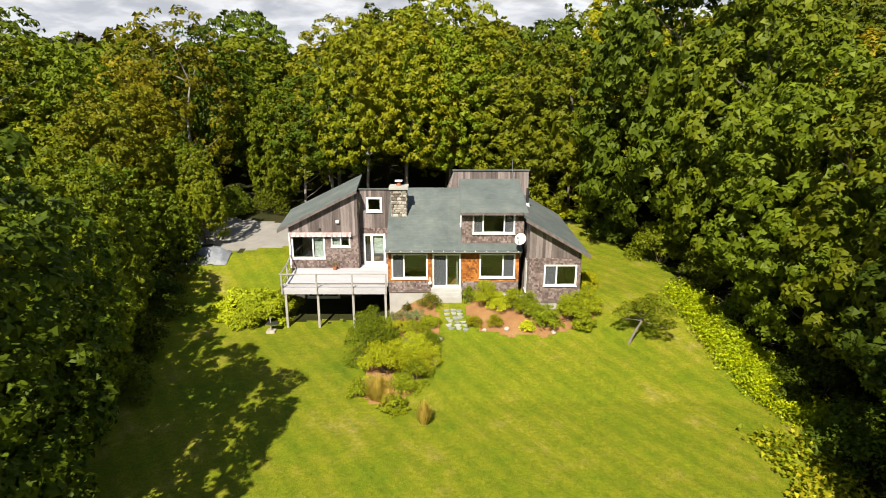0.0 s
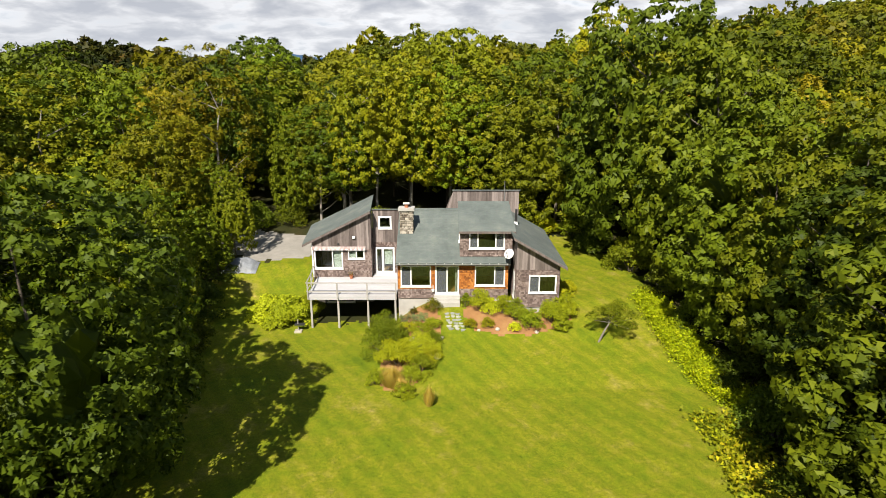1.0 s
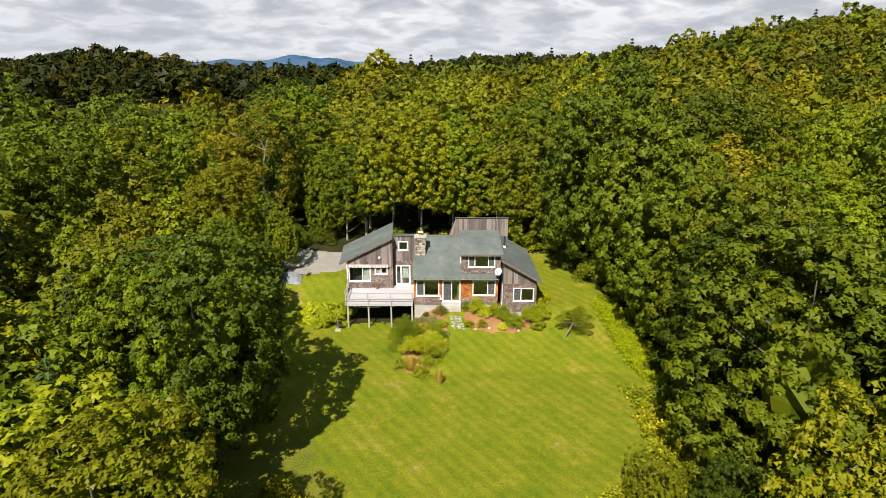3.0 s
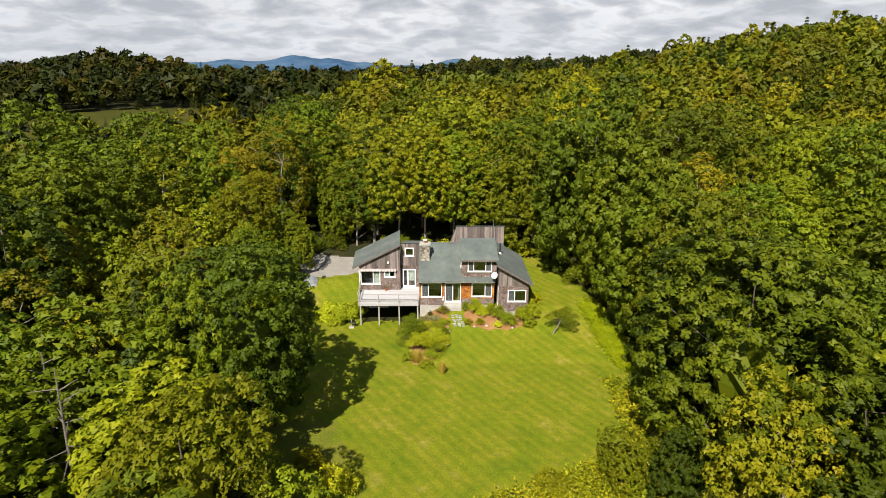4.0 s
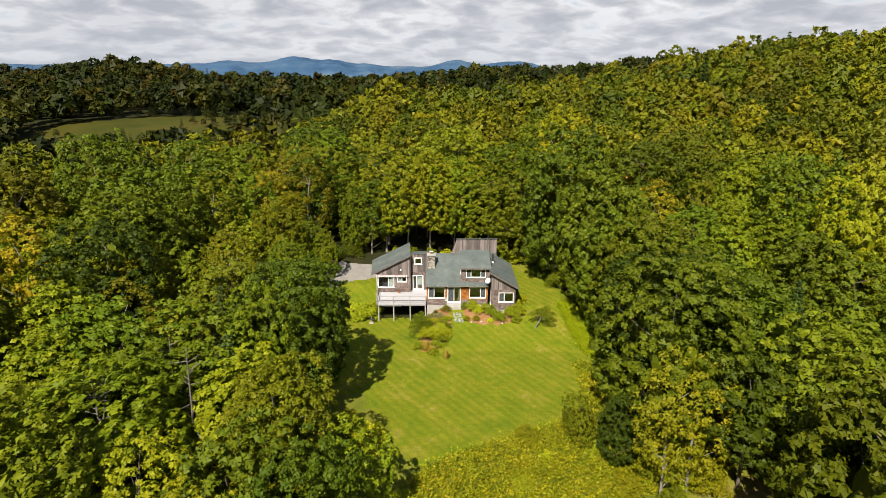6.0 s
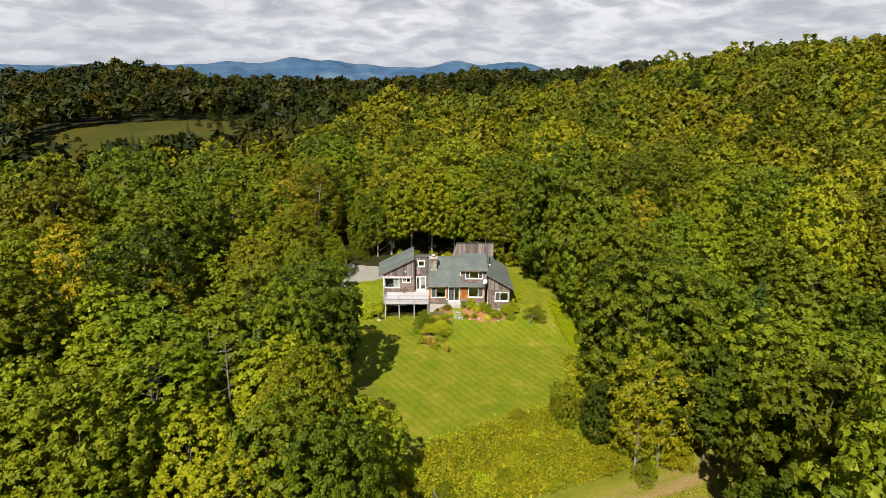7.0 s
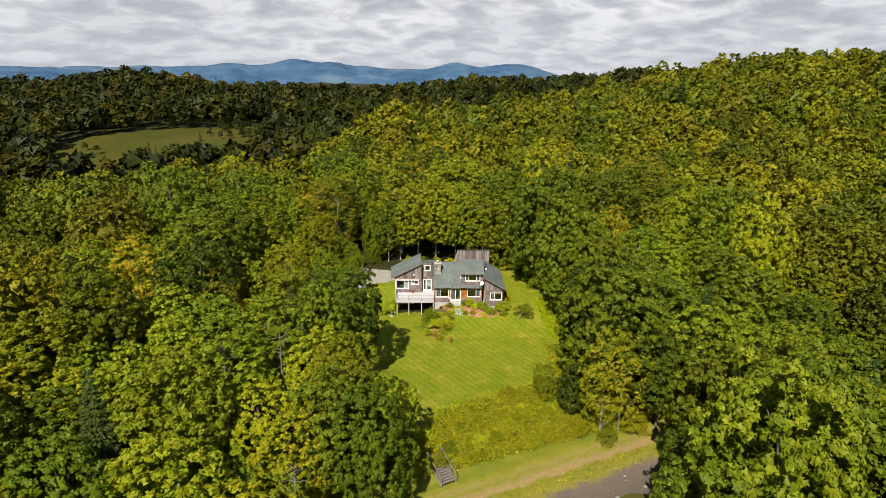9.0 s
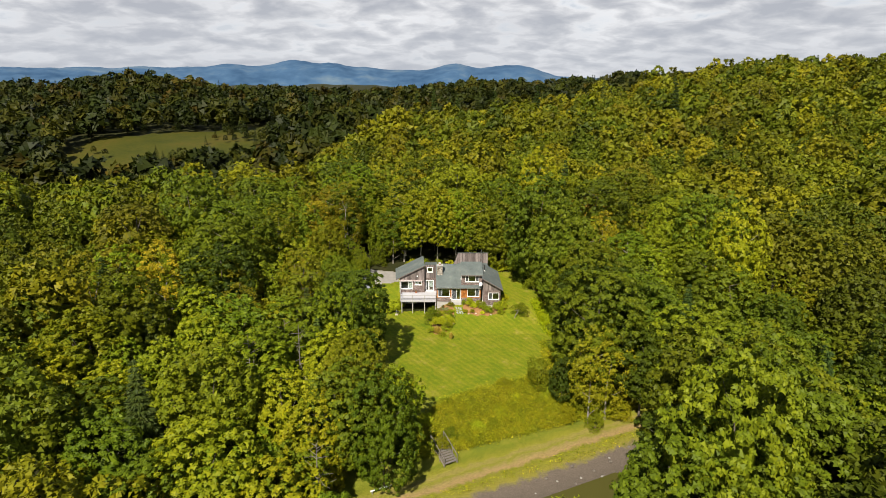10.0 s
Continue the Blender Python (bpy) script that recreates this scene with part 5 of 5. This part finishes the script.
for k, (x, y, w, t) in enumerate([(-0.9, -4.6, 0.9, 0.7), (-2.6, -5.4, 1.2, 1.0), (-0.9, -6.6, 0.9, 0.8), (-2.2, -8.6, 0.9, 0.8), (-3.5, -3.4, 0.9, 0.8), (-0.8, -2.9, 0.8, 0.6), (10.1, 1.8, 0.9, 0.9)]):
    bush(x, y, w, t, LIME if k % 2 else SHRUB, "yellow-green leafy perennials spilling over the bed", 140 + k, size=0.065, area=1100)
bush(-2.9, -1.2, 1.0, 0.5, BLUEGREEN, "low spreading blue-green juniper", 47, size=0.07)
bush(-1.8, -1.9, 0.9, 0.5, BLUEGREEN, "low spreading blue-green juniper", 48, size=0.07)
bush(-0.9, -1.0, 0.75, 0.75, LEAF_RUST, "round rusty green barberry by the steps", 49, size=0.06)
bush(-2.4, -0.6, 0.4, 0.5, LEAF_RUST, "small reddish shrub at the wall", 50, size=0.06)
bush(-2.6, -10.3, 0.8, 0.7, SHRUB, "fading green perennial clump", 52, size=0.08)
bush(-4.6, -8.8, 0.7, 0.8, SHRUB, "pale flowering shrub at the bed's edge", 53, size=0.08)
bush(2.9, -0.9, 1.0, 1.35, LIME, "bright yellow-green spirea in the front bed", 55, size=0.065, area=1100, lobes=11)
bush(3.6, -1.4, 0.8, 0.9, LIME, "bright yellow-green spirea in the front bed", 56, size=0.065, area=1100)
bush(4.6, -1.5, 0.75, 1.2, SHRUB, "green shrub in the front bed", 57)
bush(5.5, -2.1, 0.85, 1.25, LIME, "pale hydrangea in the front bed", 58, size=0.065, area=1100)
bush(6.5, -3.0, 0.95, 1.2, SHRUB, "rounded green shrub in the front bed", 59, lobes=11)
bush(3.3, -2.9, 0.55, 0.55, SHRUB, "small grey-green clump in the mulch", 60, size=0.07)
bush(1.9, -3.0, 0.60, 0.6, SHRUB, "small dark green clump in the mulch", 61, size=0.07)
bush(1.7, -0.6, 0.45, 0.9, SHRUB, "leafy perennial beside the steps", 62, size=0.08)
bush(8.2, -2.4, 1.2, 1.4, SHRUB, "dense green shrub at the house corner", 63, lobes=12)
bush(9.3, -1.6, 1.0, 1.3, SHRUB, "dense green shrub at the house corner", 64, lobes=12)
bush(8.9, -3.1, 0.8, 0.6, LIME, "strappy yellowing daylilies in the bed", 65, size=0.13, rise=0.1)
bush(9.6, 0.6, 0.8, 1.1, LIME, "yellow-green shrub along the side wall", 66)
bush(5.3, -3.3, 0.5, 0.5, LIME, "low yellow-green clump in the mulch", 67, size=0.08)
bush(-12.6, 1.0, 1.9, 1.7, LIME, "bright green shrub bank beside the deck", 68, lobes=14, size=0.14)
bush(-14.6, 2.0, 1.6, 1.4, LIME, "bright green shrub bank beside the deck", 69, lobes=12, size=0.14)
bush(-11.2, 2.2, 1.2, 1.6, SHRUB, "green shrub beside the deck posts", 70, lobes=10, size=0.13)
bush(-8.6, -30.0, 1.8, 2.0, LIME, "yellow-green shrub at the lawn's lower edge", 73, lobes=14, size=0.13, area=300, group="")
bush(-10.8, -27.5, 1.5, 1.8, SHRUB, "green shrub at the lawn's lower edge", 74, lobes=12, size=0.13, area=300, group="")
brng = random.Random(15)
for k, (bx, by) in enumerate(scatter(BRUSH_EDGE, 26, 91)):
    w = brng.uniform(0.7, 1.5)
    bush(float(bx), float(by), w, w * brng.uniform(0.8, 1.2), (SHRUB, LIME, SHRUB)[k % 3], "scrubby green shrub on the overgrown bank", 300 + k, size=0.11, area=330, group="bank shrubs")
for k, (bx, by, w) in enumerate([(18.0, -30.6, 2.0), (21.0, -30.2, 2.2), (24.2, -31.6, 2.0), (16.2, -32.6, 1.5), (20.0, -34.2, 1.4)]):
    bush(bx, by, w, w * 1.3, SHRUB, "tall green thicket below the birches", 340 + k, size=0.15, area=260, lobes=14, group="bank shrubs")
for k in range(9):                               # shrubs behind the house and by the drive
    bush(-9.5 + k * 2.9, 17.6 + 1.1 * math.sin(k * 2.1), 1.7, 2.2 + 0.5 * math.sin(k * 3.3), LIME if k in (2, 3, 4) else SHRUB, "leafy shrub at the wood's edge behind the house", 80 + k, lobes=12, size=0.15, area=260, group="wood edge shrubs")
for k, (x, y, w, t) in enumerate([(-17, 22, 2.2, 2.6), (-20.5, 20.0, 1.8, 2.2), (-20.8, 7.5, 2.0, 2.4), (-20.5, 2.5, 2.0, 2.4), (-19.2, -3.5, 1.9, 2.2), (-17.8, -8.8, 1.8, 2.0), (14.8, 12, 2.0, 2.6), (16.8, 6.5, 2.2, 3.0), (18.6, 1.5, 2.2, 2.8), (19.4, -4, 2.2, 3.0), (19.8, -9.5, 2.2, 2.8), (19.0, -15.0, 2.2, 2.6), (18.2, -20.5, 2.2, 2.6), (17.0, -25.0, 2.0, 2.4)]):
    bush(x, y, w, t, LEAF_DEEP, "dark leafy undergrowth at the wood's edge", 100 + k, lobes=13, size=0.16, area=230, group="wood edge shrubs")


def stuff_tufts(name, pts, size, tall, mat, label, seed, per=7):
    """Low growth that nobody could count: leaning blades and leaves over a patch of ground."""
    rng = np.random.default_rng(seed)
    z = ground(pts[:, 0], pts[:, 1])
    n = len(pts) * per
    p = np.repeat(np.column_stack([pts, z]), per, 0) + rng.normal(size=(n, 3)) * np.array((0.28, 0.28, 0))
    p[:, 2] += rng.uniform(0.1, 1.0, n) * tall * np.repeat(rng.uniform(0.45, 1.2, len(pts)), per)
    up_ = rng.normal(size=(n, 3)) * 0.6 + np.array((0, 0, 0.9))
    up_ /= np.linalg.norm(up_, axis=1, keepdims=True)
    a = np.cross(up_, rng.normal(size=(n, 3)))
    a /= np.linalg.norm(a, axis=1, keepdims=True)
    b = np.cross(up_, a)
    s = size * rng.uniform(0.6, 1.4, (n, 1))
    q = np.stack([p - a * s, p + a * s * 0.7 + b * s * 0.6, p + a * s * 0.6 - b * s * 0.7 - up_ * s * 0.2], 1).reshape(-1, 3)
    return tagged(leaf_mesh(name, q, mat, hue=np.repeat(rng.random(len(pts)), per)), label, "undergrowth", kind="stuff")


WEEDS = foliage("goldenrod and weeds", [(0.1, (0.130, 0.175, 0.007)), (0.5, (0.238, 0.246, 0.007)), (0.8, (0.389, 0.330, 0.010)), (1.0, (0.360, 0.233, 0.036))], many=True)
GOLDENROD = foliage("goldenrod", [(0.1, (0.21, 0.285, 0.005)), (0.6, (0.33, 0.38, 0.005)), (1.0, (0.45, 0.44, 0.006))], many=True)
brush_at = scatter(BRUSH_EDGE, 6500, 51)
brush_at = brush_at[~inside(brush_at[:, 0], brush_at[:, 1], [(-5.2, -40.6), (-2.2, -38.8), (0.6, -43.0), (-2.4, -44.8)])]
stuff_tufts("brush", brush_at, 0.105, 1.2, WEEDS, "tangled green and yellow brush on the bank", 52, per=14)
HEDGE_EDGE = [(15.2, 0.5), (16.6, 1.0), (18.4, -4), (19.6, -9), (19.6, -12.5), (17.8, -12), (16.6, -9), (15.9, -5)]
stuff_tufts("goldenrod", scatter(HEDGE_EDGE, 1400, 53), 0.075, 0.9, GOLDENROD, "band of bright yellow-green goldenrod along the lawn", 54, per=20)
TRACK_FRINGE = [(-8.5, -52.4), (-7, -50.6), (12, -41.6), (32, -32.0), (32.5, -33.6), (12, -43.2)]
stuff_tufts("verge", scatter(TRACK_FRINGE, 1100, 55), 0.10, 0.5, WEEDS, "weedy verge between track and stony bank", 56)
REEDS = [(6, -55), (8, -50.5), (14, -49), (17, -52), (14, -57)]
stuff_tufts("reeds", scatter(REEDS, 500, 57), 0.22, 2.2, SHRUB, "pale green reeds at the pond", 58, per=9)
RIGHT_FRINGE = [(15.0, -13), (18, -13), (18, -24), (13.5, -25.5), (14.5, -21)]
stuff_tufts("brush", scatter(RIGHT_FRINGE, 500, 59), 0.14, 0.7, WEEDS, "rough growth at the edge of the lawn", 60)

# young apple tree on the lawn
apple = thing("apple_tree", "small leaning apple tree with sparse green leaves", "tree", at=(11.2, -4.6, height(11.2, -4.6)))
bm = bmesh.new()
add_rod(bm, (0, 0, -0.2), (0.45, 0.2, 0.7), 0.085, 0.075), add_rod(bm, (0.45, 0.2, 0.7), (1.0, 0.4, 1.6), 0.075, 0.05)
alobes = [(1.1, 0.4, 2.2, 0.75), (0.2, 0.6, 2.1, 0.65), (1.9, 0.3, 2.0, 0.75), (1.2, -0.6, 1.8, 0.6), (1.4, 1.2, 2.2, 0.6), (-0.5, 0.3, 1.9, 0.5), (2.6, 0.6, 1.8, 0.5), (2.2, -0.6, 1.5, 0.5), (0.6, 0.0, 2.5, 0.6), (1.6, 0.7, 2.6, 0.6), (0.7, 1.0, 1.9, 0.5)]
for bx, by, bz, _ in alobes:
    add_rod(bm, (0.9, 0.35, 1.4), (bx, by, bz - 0.25), 0.03, 0.01, 5)
part("trunk", bm, TWIG, apple)
leaf_mesh("crown", leaves(alobes, 800, 0.07, np.random.default_rng(77)), SHRUB, apple)

# bare snags among the woods
def snag(x, y, h, seed):
    prng = random.Random(seed)
    ob = thing("dead_tree", "bare grey dead tree with broken branches", "tree", "dead trees", at=(x, y, height(x, y)))
    bm = bmesh.new()
    add_rod(bm, (0, 0, -0.4), (0.2, 0.1, h), 0.16, 0.03, 6)
    for k in range(26):
        z = h * prng.uniform(0.35, 0.97)
        a, q = prng.uniform(0, 6.28), (h - z) * 0.25 + 0.9
        add_rod(bm, (0.2 * z / h, 0.1 * z / h, z), (q * math.cos(a), q * math.sin(a), z + prng.uniform(-0.3, 0.7)), 0.045, 0.012, 4)
    part("trunk", bm, TWIG, ob)


for k, (x, y, h) in enumerate([(-22.5, -36.5, 13.5), (-25.2, -33.5, 13), (-26.6, -14.0, 14.5), (-16.5, -56, 12), (-28.3, -40.0, 13.5), (26.0, -2.0, 14.5)]):
    snag(x, y, h, 200 + k)

# ---- small things ----
srng = random.Random(9)
path = thing("stone_path", "irregular flagstone path from steps to lawn", "path")
for k in range(18):
    row, col = divmod(k, 3)
    x, y = 0.25 + col * 0.42 + srng.uniform(-0.1, 0.1) + row * 0.06, -1.55 - row * 0.34 + srng.uniform(-0.06, 0.06)
    bm = bmesh.new()
    n = 6
    rad = [srng.uniform(0.13, 0.22) for _ in range(n)]
    zz = height(x, y)
    vs = [bm.verts.new((x + rad[i] * 1.2 * math.cos(i * 1.047), y + rad[i] * math.sin(i * 1.047), zz + 0.035)) for i in range(n)]
    vb = [bm.verts.new((v.co.x, v.co.y, zz - 0.1)) for v in vs]
    bm.faces.new(vs)
    for i in range(n):
        bm.faces.new((vs[i], vb[i], vb[(i + 1) % n], vs[(i + 1) % n]))
    part("flagstone", bm, SLATE, path)


def boulder(x, y, r, seed, label="pale rounded garden boulder", mat=STONE):
    bm = bmesh.new()
    bmesh.ops.create_icosphere(bm, subdivisions=2, radius=r)
    for v in bm.verts:
        v.co *= 1 + 0.28 * noise.noise(v.co * (1.1 / r) + Vector((seed, 0, 0)))
        v.co.z *= 0.7
    me = bpy.data.meshes.new("boulder")
    bm.to_mesh(me), bm.free()
    me.materials.append(mat)
    ob = new("boulder", me)
    ob.location = (x, y, height(x, y) + r * 0.25)
    return tagged(ob, label, "boulder", "garden boulders")


for k, (x, y, r) in enumerate([(-2.1, -4.4, 0.55), (-0.2, -4.2, 0.2), (-0.5, -6.3, 0.3), (-3.1, -1.9, 0.22), (4.0, -3.3, 0.18), (2.6, -3.4, 0.14), (6.9, -3.6, 0.16)]):
    boulder(x, y, r, k)
for k in range(26):                               # rubble along the bank
    u, s = srng.uniform(-2, 40), srng.uniform(4.2, 7.6)
    boulder(-9.2 + 0.9 * u + 0.436 * s, -49.4 + 0.436 * u - 0.9 * s, srng.uniform(0.12, 0.32), 30 + k, "grey stone on the bank by the pond", GRAVEL if k % 5 == 0 else RUBBLE)["group"] = "bank stones"

pots = thing("wall_planter", "white hanging planter on the front wall", "planter")
part("bowl", boxes((-0.98, -0.76, FRONT - 0.28, FRONT - 0.05, 0.35, 0.52, 0.03)), WHITE, pots)
part("bracket", boxes((-0.90, -0.84, FRONT - 0.10, FRONT - 0.042, 0.5, 0.82)), WHITE, pots)

feeder = thing("deck_flower_pot", "terracotta pot with orange flowers on the deck", "flower pot", at=(-7.9, 3.8, 0.105))
bm = bmesh.new()
add_rod(bm, (0, 0, 0), (0, 0, 0.3), 0.12, 0.17, 12)
part("pot", bm, CLAY, feeder)
leaf_mesh("flowers", leaves([(0, 0, 0.45, 0.25)], 700, 0.06, np.random.default_rng(5)), LEAF_RUST, feeder)

tarp = thing("tarp_heap", "grey tarpaulin draped over a low heap by the drive", "tarpaulin")
bm = bmesh.new()
tv = {}
for i in range(15):
    for j in range(10):
        u, v = i / 14 * 2 - 1, j / 9 * 2 - 1
        x, y = -18.9 + u * 1.6, 8.6 + v * 0.9
        lift = 0.75 * max(0, 1 - u * u) * max(0, 1 - v * v) ** 0.5 + 0.12 * noise.noise(Vector((x * 1.7, y * 1.7, 2)))
        tv[i, j] = bm.verts.new((x, y, height(x, y) + 0.05 + max(0, lift)))
for i in range(14):
    for j in range(9):
        bm.faces.new((tv[i, j], tv[i + 1, j], tv[i + 1, j + 1], tv[i, j + 1]))
part("cover", bm, TARP, tarp)

bird = thing("garden_stand", "small dark wooden stand on a stone base beside the deck", "garden stand", at=(-11.6, -0.6, height(-11.6, -0.6)))
bm = bmesh.new()
add_rod(bm, (0, 0, -0.2), (0, 0, 1.0), 0.04)
part("pole", bm, POSTWOOD, bird)
part("tray", boxes((-0.25, 0.55, -0.2, 0.2, 0.55, 0.63)), BLACK, bird)
part("base", boxes((-0.3, 0.3, -0.3, 0.3, -0.1, 0.08, 0.03)), STONE, bird)

# wooden stair down to the track
stair = thing("wooden_stair", "old grey wooden stair with rails down to the track", "stairs")
top_, foot = Vector((-3.3, -40.0, height(-3.3, -40.0) + 0.75)), Vector((-1.4, -43.3, height(-1.4, -43.3) + 0.3))
run = (foot - top_) / 11
c = Vector((run.x, run.y, 0)).normalized()
d = Vector((-c.y, c.x, 0))
for k in range(11):
    bm = bmesh.new()
    o = top_ + run * k
    vs = [bm.verts.new(o + c * a + d * b + Vector((0, 0, h))) for h in (0, 0.06) for a, b in ((0, -0.95), (0.34, -0.95), (0.34, 0.95), (0, 0.95))]
    for q in ((3, 2, 1, 0), (4, 5, 6, 7), (0, 1, 5, 4), (1, 2, 6, 5), (2, 3, 7, 6), (3, 0, 4, 7)):
        bm.faces.new([vs[i] for i in q])
    part("tread", bm, TWIG, stair)
for side in (-1.0, 1.0):
    a, b = top_ + d * side - Vector((0, 0, 0.08)), foot + d * side - Vector((0, 0, 0.08))
    bm = bmesh.new()
    add_rod(bm, a, b, 0.1, n=4)
    part("stringer", bm, TWIG, stair)
    bm = bmesh.new()
    add_rod(bm, a + Vector((0, 0, 1.05)), b + Vector((0, 0, 1.05)), 0.06, n=4)
    part("handrail", bm, TWIG, stair)
    for f in (0.02, 0.34, 0.66, 0.98):
        p = a.lerp(b, f)
        bm = bmesh.new()
        add_rod(bm, p - Vector((0, 0, 0.9)), p + Vector((0, 0, 1.08)), 0.055, n=4)
        part("rail_post", bm, TWIG, stair)
bar_ = thing("white_barrier", "white painted pole lying beside the track", "pole")
bm = bmesh.new()
add_rod(bm, (-11.5, -49.2, -6.55), (-9.0, -48.0, -6.55), 0.09)
part("pole", bm, WHITE, bar_)
for x, y in ((-11.3, -49.1), (-9.2, -48.1)):
    bm = bmesh.new()
    add_rod(bm, (x, y, height(x, y) - 0.1), (x, y, -6.6), 0.06)
    part("leg", bm, POSTWOOD, bar_)
